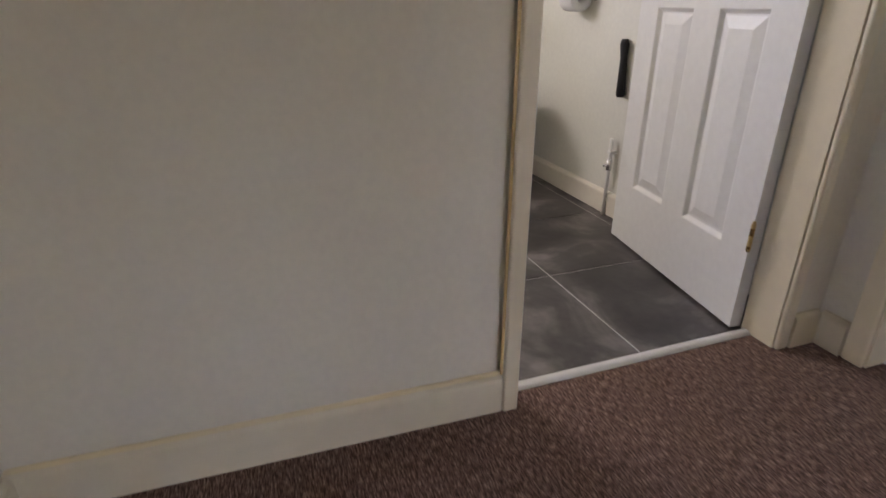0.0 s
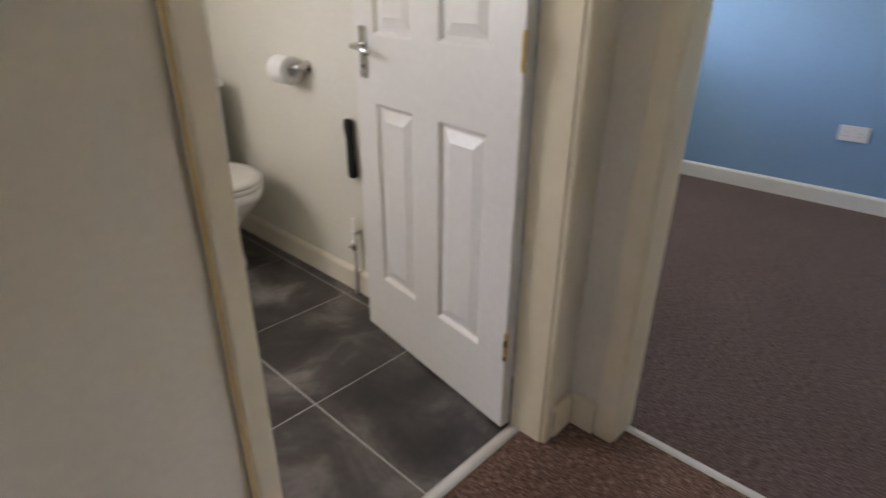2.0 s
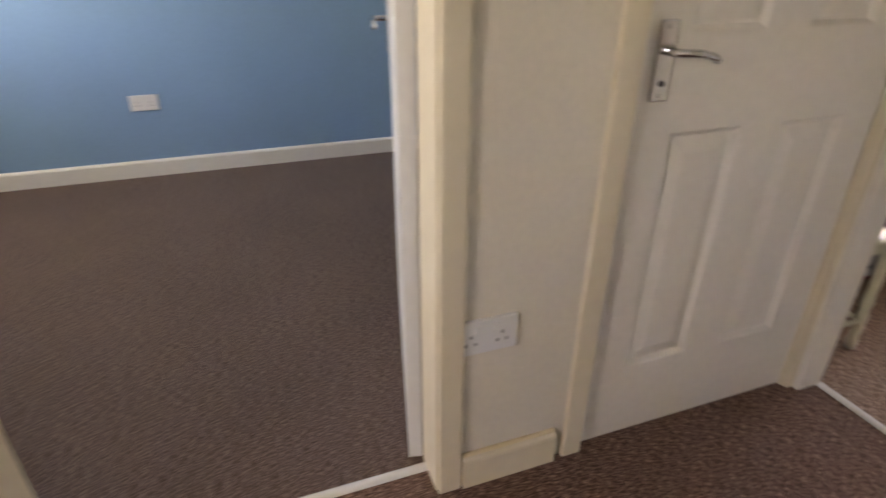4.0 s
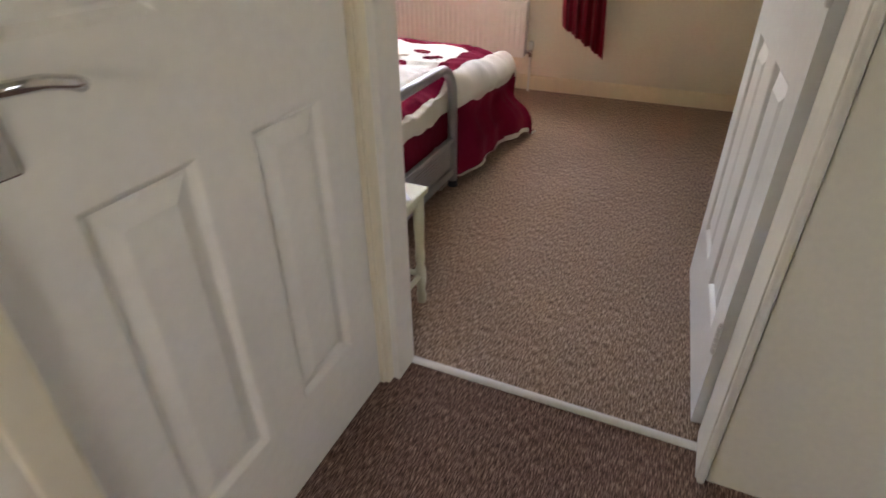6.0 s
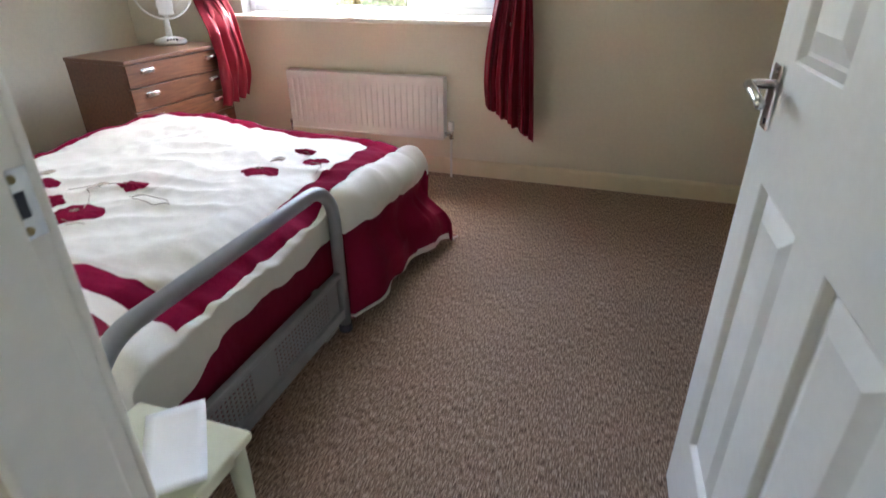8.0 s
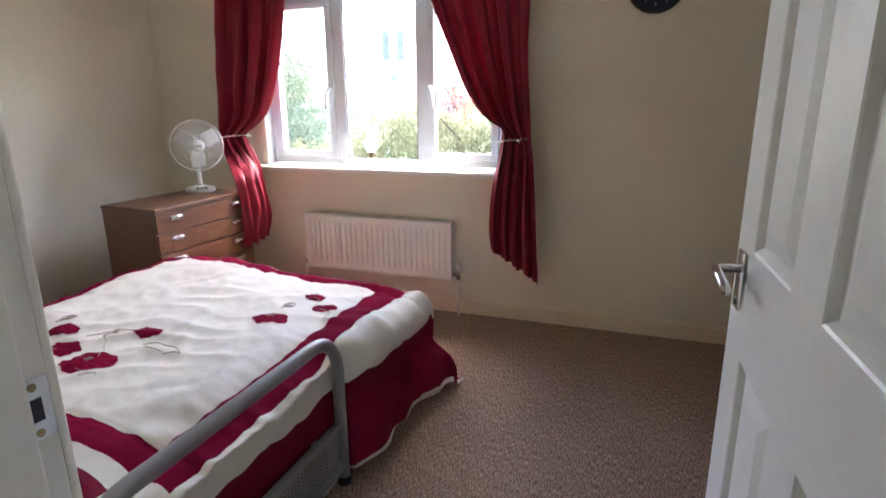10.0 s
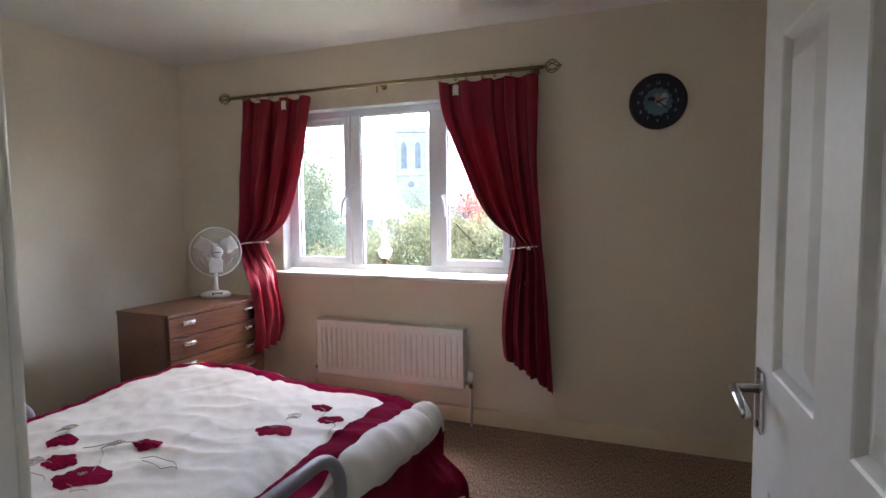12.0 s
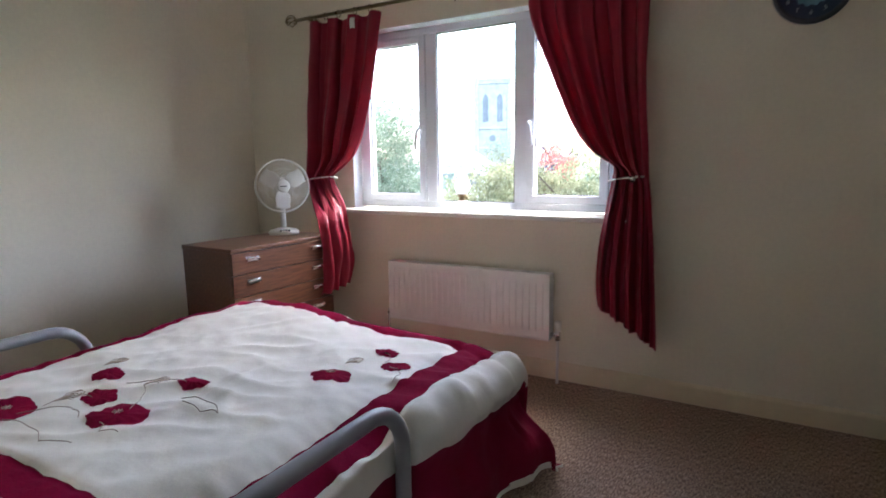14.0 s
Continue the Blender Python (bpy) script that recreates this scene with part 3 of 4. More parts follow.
def poppy(cx, cy, rad, seed):
    """Ruffled velvet petals, narrower across the bed than along it, with a puckered heart."""
    k = random.Random(seed)
    ph, lobes = k.random() * 6, k.choice((3, 4, 5))
    bm = bmesh.new()
    n, rings = 56, 7
    g = []
    for i in range(rings + 1):
        row = []
        for j in range(n):
            a = j / n * math.tau
            ruffle = .74 + .14 * abs(math.sin(lobes * a / 2 + ph)) + .05 * math.sin(5 * a + ph * 2) + .025 * math.sin(13 * a + ph)
            rr = rad * i / rings * ruffle
            px, py = cx + rr * 1.1 * math.cos(a), cy + rr * .78 * math.sin(a)
            pleat = .0022 * math.sin(11 * a + ph) * i / rings
            row.append(bm.verts.new(duvet_point(px, py, .0015 + pleat * .6 + .003 * math.sin(math.pi * min(1, i / rings * 1.05)))))
        g.append(row)
    for a, b in zip(g, g[1:]):
        for j in range(n):
            bm.faces.new((a[j], a[(j + 1) % n], b[(j + 1) % n], b[j]))
    bm.normal_update()
    head = part("poppy", bm, VELVET, duvet, "burgundy velvet poppy applique", True)
    if rad > .07:
        hb = bmesh.new()
        for j in range(7):
            a = j / 7 * math.tau + ph
            tube([duvet_point(cx, cy, .011), duvet_point(cx + .016 * math.cos(a), cy + .012 * math.sin(a), .012)], .0016, 5, hb)
        part("stitched_heart", hb, THREAD, head, "pale stitched flower heart")
    return head


def stem(points):
    pts = []
    for (ax, ay), (bx, by) in zip(points, points[1:]):
        for i in range(10):
            t = i / 10
            pts.append(duvet_point(ax + (bx - ax) * t, ay + (by - ay) * t + .01 * math.sin(t * math.pi), .005))
    part("stitched_stem", tube(pts, .0012, 5), THREAD, duvet, "brown embroidered stem")


for i, (fx, fy, fr) in enumerate(((-.715, 3.483, .08), (-.588, 3.653, .06), (-.685, 3.747, .05), (-1.06, 3.247, .06), (-1.05, 3.008, .105), (-1.222, 3.055, .065), (-1.356, 3.155, .065), (-1.371, 2.883, .10))):
    poppy(fx, fy, fr, i)
stem(((-.60, 3.64), (-.53, 3.60), (-.52, 3.53)))
stem(((-.685, 3.735), (-.64, 3.70), (-.64, 3.66)))
stem(((-1.05, 3.04), (-1.11, 3.11), (-1.16, 3.15)))
stem(((-1.07, 3.23), (-1.16, 3.21), (-1.24, 3.13)))
stem(((-.98, 3.15), (-.89, 3.17), (-.80, 3.13), (-.86, 3.12), (-.96, 3.13)))
stem(((-1.31, 2.88), (-1.26, 2.96), (-1.20, 2.97), (-1.12, 2.94)))
stem(((-1.24, 3.04), (-1.31, 3.02), (-1.30, 2.93)))
stem(((-1.30, 2.84), (-1.2, 2.86), (-1.08, 2.83), (-.98, 2.86)))
stem(((-1.05, 2.96), (-.98, 2.92), (-.93, 2.94)))
for sx, sy in ((-1.16, 3.15), (-1.46, 3.20), (-.735, 3.58), (-1.30, 2.97)):
    for k in range(6):
        a = (k - 2.5) * .3 + 1.4
        stem(((sx, sy), (sx + .038 * math.cos(a), sy + .05 * math.sin(a)), (sx + .014 * math.cos(a), sy + .08)))

# ---------- bedroom: curtains, pole, window ----------
PY, PZ = 4.90, 2.045


def lerp_rows(rows, v):
    """A smooth curve through the rows."""
    i = max(k for k in range(len(rows) - 1) if v >= rows[k][0])
    p0, p1, p2, p3 = rows[max(i - 1, 0)], rows[i], rows[i + 1], rows[min(i + 2, len(rows) - 1)]
    h = p2[0] - p1[0]
    t = (v - p1[0]) / h
    out = []
    for q0, q1, q2, q3 in zip(p0[1:], p1[1:], p2[1:], p3[1:]):
        m1 = (q2 - q0) / max(p2[0] - p0[0], 1e-6) * h
        m2 = (q3 - q1) / max(p3[0] - p1[0], 1e-6) * h
        out.append((2 * t ** 3 - 3 * t ** 2 + 1) * q1 + (t ** 3 - 2 * t ** 2 + t) * m1 + (3 * t ** 2 - 2 * t ** 3) * q2 + (t ** 3 - t ** 2) * m2)
    return out


def curtain(rows, hem, folds, seed, label, tail=None):
    """rows: height share, left x, right x, fold depth."""
    ph = seed * 1.7

    def f(u, v):
        xl, xr, amp = lerp_rows(rows, v)
        hz = hem[0] + (hem[1] - hem[0]) * u
        top = PZ - .028 - .012 * abs(math.sin(u * math.pi * folds))
        z = top + (hz - top) * v + .006 * math.sin(u * folds * 6.28)
        wob = .35 * noise.noise(Vector((u * 2.5, v * 3, seed)))
        x = xl + (xr - xl) * (u + .02 * math.sin(u * folds * 12.6 + ph) + .05 * wob * math.sin(v * 3.14))
        w = math.sin((u + .1 * wob * v) * folds * math.tau + ph)
        w = math.copysign(abs(w) ** .75, w)
        sag = .02 * noise.noise(Vector((u * 6, v * 9, seed + 5)))
        y = PY - .005 + amp * w + amp * .35 * math.sin(u * folds * 2.7 * math.tau + v * 3) + sag * (.3 + v) - .02 * math.sin(v * math.pi)
        if tail:
            k = smooth(.58, .76, v)
            (tx0, ty0), (tx1, ty1) = tail
            out = amp * w * .8 + .03 * noise.noise(Vector((u * 4, v * 8, 2.0)))
            bulge = .02 * math.sin(math.pi * min(1, max(0, v - .76) / .24))
            x += (tx0 + (tx1 - tx0) * u + out + bulge - x) * k
            y += (ty0 + (ty1 - ty0) * u + bulge * u - y) * k
        return Vector((x, min(y, 4.965), z))
    bm = sheet(f, 150, 110)
    ob = tagged(put("curtain", bm, CURT), label, "curtain", "pair of curtains")
    sol = ob.modifiers.new("thick", 'SOLIDIFY')
    sol.thickness = .003
    return ob


right_c = curtain([(0, -.635, -.055, .016), (.12, -.605, -.056, .020), (.24, -.525, -.054, .026), (.34, -.455, -.045, .030), (.45, -.37, -.030, .032), (.52, -.285, -.022, .028), (.555, -.19, -.015, .024), (.60, -.185, -.005, .024), (.74, -.225, .015, .028), (.88, -.252, .030, .028), (1, -.245, .040, .026)],
                  (.46, .275), 4.5, 1, "dark red curtain tied back to the wall beside the window")
left_c = curtain([(0, -2.01, -1.49, .016), (.12, -2.02, -1.52, .020), (.24, -2.03, -1.555, .028), (.40, -2.04, -1.62, .034), (.50, -2.05, -1.685, .032), (.55, -2.06, -1.78, .026), (.585, -2.07, -1.87, .022), (.62, -2.07, -1.865, .022), (.76, -2.08, -1.84, .022), (1, -2.08, -1.85, .020)],
                 (.41, .45), 3.5, 2, "dark red curtain tied back and hanging before the chest", ((-1.752, 4.60), (-1.705, 4.79)))

pole = thing("curtain_pole", "antique brass curtain pole with cage finials", "curtain pole")
part("rod", cyl(.0105, (-2.13, PY, PZ), (-.02, PY, PZ), 16), BRASS, pole, "", True)
for x, s in ((-2.13, -1), (-.02, 1)):
    fb = bmesh.new()
    for k in range(6):
        a = k / 6 * math.tau
        pts = []
        for i in range(9):
            t = i / 8 * math.pi
            tw = a + t * .5
            pts.append((x + s * (.01 + .037 * (1 - math.cos(t))), PY + .033 * math.sin(t) * math.cos(tw), PZ + .033 * math.sin(t) * math.sin(tw)))
        tube(pts, .003, 6, fb)
    cyl(.006, (x, PY, PZ), (x + s * .014, PY, PZ), 10, None, fb)
    lathe([(.001, 0), (.008, .004), (.009, .01), (.001, .018)], 10, Matrix.Translation((x + s * .08, PY, PZ)) @ pose(0, 0, 0, 0, s * 90, 0), fb)
    part("finial", fb, BRASS, pole, "twisted cage finial", True)
for x in (-2.06, -1.02, -.075):
    kb = cyl(.006, (x, PY + .01, PZ), (x, YW - .004, PZ), 10)
    cyl(.018, (x, YW - .008, PZ), (x, YW - .001, PZ), 16, None, kb)
    part("bracket", kb, BRASS, pole, "", True)
part("hook", box((-1.024, PY - .004, PZ - .052), (-1.016, PY + .004, PZ - .012), .002), BRASS, pole)
for x in (-2.02, -1.9, -1.8, -1.68, -1.57, -.62, -.52, -.455, -.36, -.29, -.20, -.08):
    ring = [(x + .004 * math.sin(k), PY + .017 * math.cos(k / 16 * math.tau), PZ - .006 + .019 * math.sin(k / 16 * math.tau)) for k in range(16)]
    rb = tube(ring, .0022, 6, None, True)
    part("ring", rb, BRASS, pole, "", True)
for x, z in ((-1.66, 1.99), (-.50, 1.985)):
    hb = sheet(lambda u, v: (x + (u - .5) * .035, PY - .048 - .004 * math.sin(v * 3), z - v * .055 - .01 * abs(u - .5)), 4, 6)
    hk = tagged(put("curtain_tab", hb, PLASTIC, True), "small white plastic curtain tab", "curtain tab")
    hk.modifiers.new("thick", 'SOLIDIFY').thickness = .003

for x0, x1, hx, z in ((-.205, -.03, -.085, 1.075), (-2.075, -1.865, -2.085, 1.075)):
    tie = thing("curtain_tieback", "pale cord tieback on a metal wall hook", "tieback", pose(0, 0, 0), "curtain tiebacks")
    loop = []
    for k in range(24):
        a = k / 24 * math.tau
        loop.append(((x0 + x1) / 2 + (x1 - x0) / 2 * math.cos(a), PY - .005 + .055 * math.sin(a), z + .012 * math.cos(a + .6)))
    part("cord", tube(loop, .005, 8, None, True), PLASTIC, tie, "", True)
    hb = cyl(.006, (hx, PY - .055, z), (hx, YW, z), 10)
    lathe([(.002, 0), (.016, .003), (.017, .008), (.004, .014)], 16, Matrix.Translation((hx, PY - .055, z)) @ pose(0, 0, 0, 90), hb)
    part("hook", hb, CHROME, tie, "small round metal hook", True)

# window
win = thing("window_1", "white plastic three light window", "window")
win["kind"] = "structure"
FY0, FY1 = 5.085, 5.145


def frame_ring(x0, x1, z0, z1, w, y0, y1, bev=.006):
    bm = boxes([((x0, y0, z0), (x0 + w, y1, z1)), ((x1 - w, y0, z0), (x1, y1, z1))], bev)
    for a, b in ((z0, z0 + w), (z1 - w, z1)):
        box((x0 + w - .004, y0, a), (x1 - w + .004, y1, b), bev, bm)
    return bm


part("window_frame", frame_ring(WX0, WX1, WZ0 + .01, WZ1 - .005, .042, FY0, FY1), UPVC, win)
for x in (-1.285, -.725):
    part("mullion", box((x - .036, FY0 + .001, WZ0 + .05), (x + .036, FY1 - .001, WZ1 - .045), .005), UPVC, win)
GX = ((-1.773, -1.321), (-1.249, -.761), (-.689, -.247))
for i, (a, b) in enumerate(GX):
    z0, z1 = WZ0 + .052, WZ1 - .047
    if i != 1:
        sash = part("sash", frame_ring(a + .001, b - .001, z0 + .001, z1 - .001, .044, FY0 - .014, FY1 - .012, .006), UPVC, win)
        gasket = frame_ring(a + .043, b - .043, z0 + .043, z1 - .043, .006, FY0 + .004, FY0 + .012, 0)
        ga, gb, gz0, gz1 = a + .046, b - .046, z0 + .046, z1 - .046
    else:
        sash = win
        gasket = frame_ring(a - .002, b + .002, z0 - .002, z1 + .002, .007, FY0 + .008, FY0 + .014, 0)
        ga, gb, gz0, gz1 = a + .003, b - .003, z0 + .003, z1 - .003
    part("gasket", gasket, DARKPL_AND_SHADE, sash, "black rubber gasket")
    pane = part("pane", box((ga - .004, FY0 + .014, gz0 - .004), (gb + .004, FY0 + .02, gz1 + .004)), GLASS, sash)
    pane.visible_shadow = False
for x, s in ((-1.343, 1), (-.667, -1)):
    hb = box((x - .013, FY0 - .026, 1.315), (x + .013, FY0 - .014, 1.385), .004)
    tube([(x, FY0 - .02, 1.37), (x, FY0 - .05, 1.368), (x - s * .012, FY0 - .055, 1.345), (x - s * .022, FY0 - .055, 1.29), (x - s * .022, FY0 - .054, 1.245)], .0085, 8, hb)
    part("window_handle", hb, UPVC, win, "", True)
part("trickle_vent", box((-1.73, FY0 - .02, WZ1 - .075), (-1.34, FY0 - .012, WZ1 - .058), .003), UPVC, win)
for lo, hi in (((WX0, YW + .002, WZ1 - .005), (WX1, FY0, WZ1 - .001)), ((WX0 + .001, YW + .002, WZ0 + .005), (WX0 + .005, FY0, WZ1 - .006)), ((WX1 - .005, YW + .002, WZ0 + .005), (WX1 - .001, FY0, WZ1 - .006))):
    part("reveal_lining", box(lo, hi), UPVC, win, "white plastic reveal lining")
sb = box((WX0 - .09, 4.905, WZ0 - .022), (WX1 + .09, FY0 + .01, WZ0 + .004), .008, segs=3)
part("window_sill", sb, GLOSS, win, "white gloss painted sill board")

# ---------- bedroom: radiator ----------
rad = thing("radiator", "white enamelled panel radiator below the window", "radiator")
RX0, RX1, RZ0, RZ1, RY = -1.495, -.49, .236, .583, 4.905


def rad_face(u, v):
    x, z = RX0 + (RX1 - RX0) * u, RZ0 + (RZ1 - RZ0) * v
    k = ((x - RX0 - .03) / .0375) % 1.0
    groove = smooth(.0, .14, k) * (1 - smooth(.30, .44, k)) * (1 if RX0 + .03 < x < RX1 - .03 else 0)
    band = smooth(.10, .17, v) * (1 - smooth(.84, .91, v))
    return Vector((x, RY + .0055 * groove * band, z))


rb = sheet(rad_face, 300, 40)
rp = part("front_panel", rb, RADW, rad, "", True)
part("body", box((RX0, RY + .0095, RZ0), (RX1, RY + .06, RZ1), .004), RADW, rad)
part("top_lip", box((RX0 - .002, RY - .002, RZ1 - .006), (RX1 + .002, RY + .064, RZ1 + .004), .002), RADW, rad)
part("bottom_lip", box((RX0 - .002, RY - .002, RZ0 - .004), (RX1 + .002, RY + .0094, RZ0 + .008), .002), RADW, rad)
for x in (RX0 - .003, RX1 - .001):
    part("end_cap", box((x, RY - .002, RZ0), (x + .004, RY + .064, RZ1), .001), RADW, rad)
for x in (-1.3, -.7):
    part("wall_bracket", box((x, RY + .06, RZ0 + .05), (x + .03, YW - .001, RZ1 - .05), .002), RADW, rad)
vb = cyl(.011, (RX1, RY + .03, RZ0 + .028), (RX1 + .045, RY + .03, RZ0 + .028), 12)
cyl(.014, (RX1 + .04, RY + .03, RZ0 + .0), (RX1 + .04, RY + .03, RZ0 + .05), 12, None, vb)
valve = part("valve", vb, CHROME, rad, "chrome radiator valve", True)
part("valve_cap", lathe([(.017, 0), (.019, .01), (.018, .045), (.014, .052)], 20, Matrix.Translation((RX1 + .04, RY + .03, RZ0 + .05))), PLASTIC, valve, "white plastic valve cap", True)
part("pipe", cyl(.0075, (RX1 + .04, RY + .03, .0), (RX1 + .04, RY + .03, RZ0 + .005), 12), PLASTIC, rad, "white painted pipe", True)
lb = cyl(.010, (RX0 - .035, RY + .03, RZ0 + .028), (RX0, RY + .03, RZ0 + .028), 12)
cyl(.0075, (RX0 - .03, RY + .03, 0), (RX0 - .03, RY + .03, RZ0 + .045), 12, None, lb)
part("valve", lb, CHROME, rad, "chrome lockshield valve", True)

# ---------- bedroom: chest of drawers, fan, stool ----------
chest = thing("chest_of_drawers", "teak veneered chest of drawers with curved metal pulls", "chest of drawers", pose(-1.977, 4.370, 0, 0, 0, -3))
W2, D2 = .345, .20      # half length along y, half depth along x
part("carcass", boxes([((-D2, -W2, .06), (D2 - .018, -W2 + .016, .738)), ((-D2, W2 - .016, .06), (D2 - .018, W2, .738)), ((-D2, -W2 + .016, .06), (-D2 + .012, W2 - .016, .738)), ((-D2, -W2 + .016, .06), (D2 - .018, W2 - .016, .08))], .001), TEAK, chest)
part("top", box((-D2 - .003, -W2 - .004, .738), (D2 + .004, W2 + .004, .757), .003), TEAK, chest)
part("plinth", box((-D2 + .02, -W2 + .02, 0), (D2 - .03, W2 - .02, .06), .002), TEAK, chest, "dark recessed plinth")
# Dark block behind the drawers puts shade into the gaps between them.
part("drawer_shadow", box((-D2 + .013, -W2 + .017, .082), (D2 - .022, W2 - .017, .736)), DARKPL_AND_SHADE, chest)
for k in range(6):
    z1 = .734 - k * .1135
    z0 = max(z1 - .109, .065)
    dr = part("drawer", box((D2 - .019, -W2 + .002, z0), (D2, W2 - .002, z1), .002), TEAK, chest)
    if z1 - z0 > .05:
        for y in (-.22, .22):
            zc = (z0 + z1) / 2 + .016
            pb = box((D2, y - .040, zc - .012), (D2 + .003, y + .040, zc + .012), .001)
            hb = bmesh.new()
            tube([(D2 + .002, y - .040, zc - .006), (D2 + .014, y - .033, zc + .004), (D2 + .02, y - .018, zc + .008), (D2 + .021, y, zc + .009), (D2 + .02, y + .018, zc + .008), (D2 + .014, y + .033, zc + .004), (D2 + .002, y + .040, zc - .006)], .0055, 8, hb)
            hd = part("pull", hb, CHROME, dr, "bright curved metal pull", True)
            part("pull_plate", pb, CHROME, hd)

fan = thing("desk_fan", "white plastic desk fan standing on the chest", "fan", pose(-2.035, 4.60, .757, 0, 0, 52))
part("base", lathe([(.001, .0), (.085, .0), (.09, .012), (.078, .026), (.045, .034), (.022, .04)], 36), PLASTIC, fan, "", True)
part("buttons", boxes([((-.03 + i * .016, -.078, .02), (-.02 + i * .016, -.062, .033)) for i in range(4)], .002), DARKPL_AND_SHADE, fan)
part("stem", cyl(.018, (0, 0, .035), (0, .01, .19), 20, .015), PLASTIC, fan, "", True)
HUB = Vector((0, -.06, .286))
part("motor", lathe([(.03, 0), (.048, .02), (.05, .07), (.03, .11), (.001, .115)], 24, Matrix.Translation(HUB + Vector((0, .02, 0))) @ pose(0, 0, 0, -90)), PLASTIC, fan, "", True)
gb = bmesh.new()
GR = .150
for k in range(84):
    a = k / 84 * math.tau
    for s in (-1, 1):
        pts = [(HUB.x + (.03 + (GR - .03) * t) * math.cos(a), HUB.y + s * .048 * (1 - t ** 2.2), HUB.z + (.03 + (GR - .03) * t) * math.sin(a)) for t in (0, .4, .75, 1)]
        tube(pts, .0011, 4, gb)
for rr, yy in ((GR, 0), (.10, -.026), (.06, -.041)):
    tube([(HUB.x + rr * math.cos(k / 48 * math.tau), HUB.y + yy, HUB.z + rr * math.sin(k / 48 * math.tau)) for k in range(48)], .0055 if rr == GR else .0014, 8, gb, True)
part("guard", gb, PLASTIC, fan, "fine white wire guard", True)
part("badge", lathe([(.001, .0), (.036, .0), (.036, .006), (.03, .01), (.001, .011)], 32, Matrix.Translation(HUB + Vector((0, -.046, 0))) @ pose(0, 0, 0, 90)), PLASTIC, fan, "round white badge", True)
part("badge_mark", box((HUB.x - .018, HUB.y - .0595, HUB.z - .003), (HUB.x + .018, HUB.y - .0575, HUB.z + .003)), DARKPL_AND_SHADE, fan)
for k in range(3):
    a0 = k / 3 * math.tau + .5

    def blade(u, v):
        r = .025 + .108 * u
        a = a0 + (v - .5) * (1.5 * (1 - .25 * u)) * (.6 + .4 * math.sin(math.pi * min(1, u + .2)))
        return Vector((HUB.x + r * math.cos(a), HUB.y + .012 * (v - .5) * 2 - .003, HUB.z + r * math.sin(a)))
    bl = part("blade", sheet(blade, 10, 10), PLASTIC, fan, "", True)
    bl.modifiers.new("thick", 'SOLIDIFY').thickness = .002

stool = thing("stool", "small pale green painted wooden stool", "stool", pose(-.182, 2.377, 0))
SX, SY, ST = .128, .10, .425
part("seat", box((-SX, -SY, ST - .02), (SX, SY, ST), .006), STOOLP, stool)
for sx in (-1, 1):
    part("apron", box((sx * (SX - .028) - .008, -SY + .03, ST - .055), (sx * (SX - .028) + .008, SY - .03, ST - .021)), STOOLP, stool)
    for sy in (-1, 1):
        x, y = sx * (SX - .028), sy * (SY - .022)
        part("leg", lathe([(.014, 0), (.017, .03), (.013, .05), (.018, .085), (.018, .13), (.013, .15), (.017, .18), (.014, .22), (.018, .33), (.018, ST - .021)], 14, Matrix.Translation((x, y, 0))), STOOLP, stool, "", True)
    part("stretcher", cyl(.009, (sx * (SX - .028), -SY + .03, .11), (sx * (SX - .028), SY - .03, .11), 10), STOOLP, stool, "", True)
for sy in (-1, 1):
    part("stretcher", cyl(.009, (-SX + .035, sy * (SY - .022), .11), (SX - .035, sy * (SY - .022), .11), 10), STOOLP, stool, "", True)
lf = sheet(lambda u, v: ((u - .5) * .105, (v - .5) * .20, .002 + .006 * (2 * v - 1) ** 4 * (.5 + u)), 6, 10)
leaflet = tagged(put("leaflet", lf, PAPER, True), "blank white paper leaflet lying on the stool", "leaflet")
leaflet.matrix_world = pose(-.157, 2.400, ST, 0, 0, 40)
leaflet.modifiers.new("thick", 'SOLIDIFY').thickness = .0015

# ---------- bedroom: oil lamp, clock ----------
oil = thing("oil_lamp", "small glass oil lamp standing on the window sill", "oil lamp", pose(-1.02, 4.965, WZ0 + .004))
part("font", lathe([(.001, 0), (.032, 0), (.035, .006), (.046, .022), (.049, .038), (.040, .056), (.018, .064)], 28), LAMPGLASS, oil, "clear glass oil font", True)
part("burner", lathe([(.018, .064), (.022, .068), (.02, .083), (.028, .088), (.026, .098), (.016, .102)], 24), BRASS, oil, "brass burner", True)
part("wick_knob", cyl(.006, (.02, 0, .080), (.036, 0, .080), 12), BRASS, oil, "", True)
part("chimney", lathe([(.024, .102), (.036, .116), (.046, .142), (.044, .158), (.028, .178), (.023, .20), (.023, .235), (.027, .262)], 28), LAMPGLASS, oil, "frosted glass chimney", True)

clock = thing("wall_clock", "round wall clock with a dark rim and blue dial", "clock", pose(.553, YW - .001, 1.832, 90))
part("rim", lathe([(.138, 0), (.141, .01), (.14, .026), (.130, .034), (.122, .03), (.119, .014)], 64), DARKPL_AND_SHADE, clock, "glossy dark plastic rim", True)
DIAL = paint("clock_dial_blue", (0.022, 0.03, 0.075), 0.4, 30, .0003, .3)
INNER = paint("clock_dial_inner", (0.17, 0.31, 0.40), 0.5, 18, .0003, .6)
PALE = paint("clock_print_pale", (0.66, 0.70, 0.78), 0.5, 30, .0003)
PINKISH = paint("clock_print_pink", (0.50, 0.36, 0.34), 0.5, 30, .0003)
part("dial", lathe([(.001, .010), (.121, .010), (.121, .014), (.001, .0141)], 64), DIAL, clock)
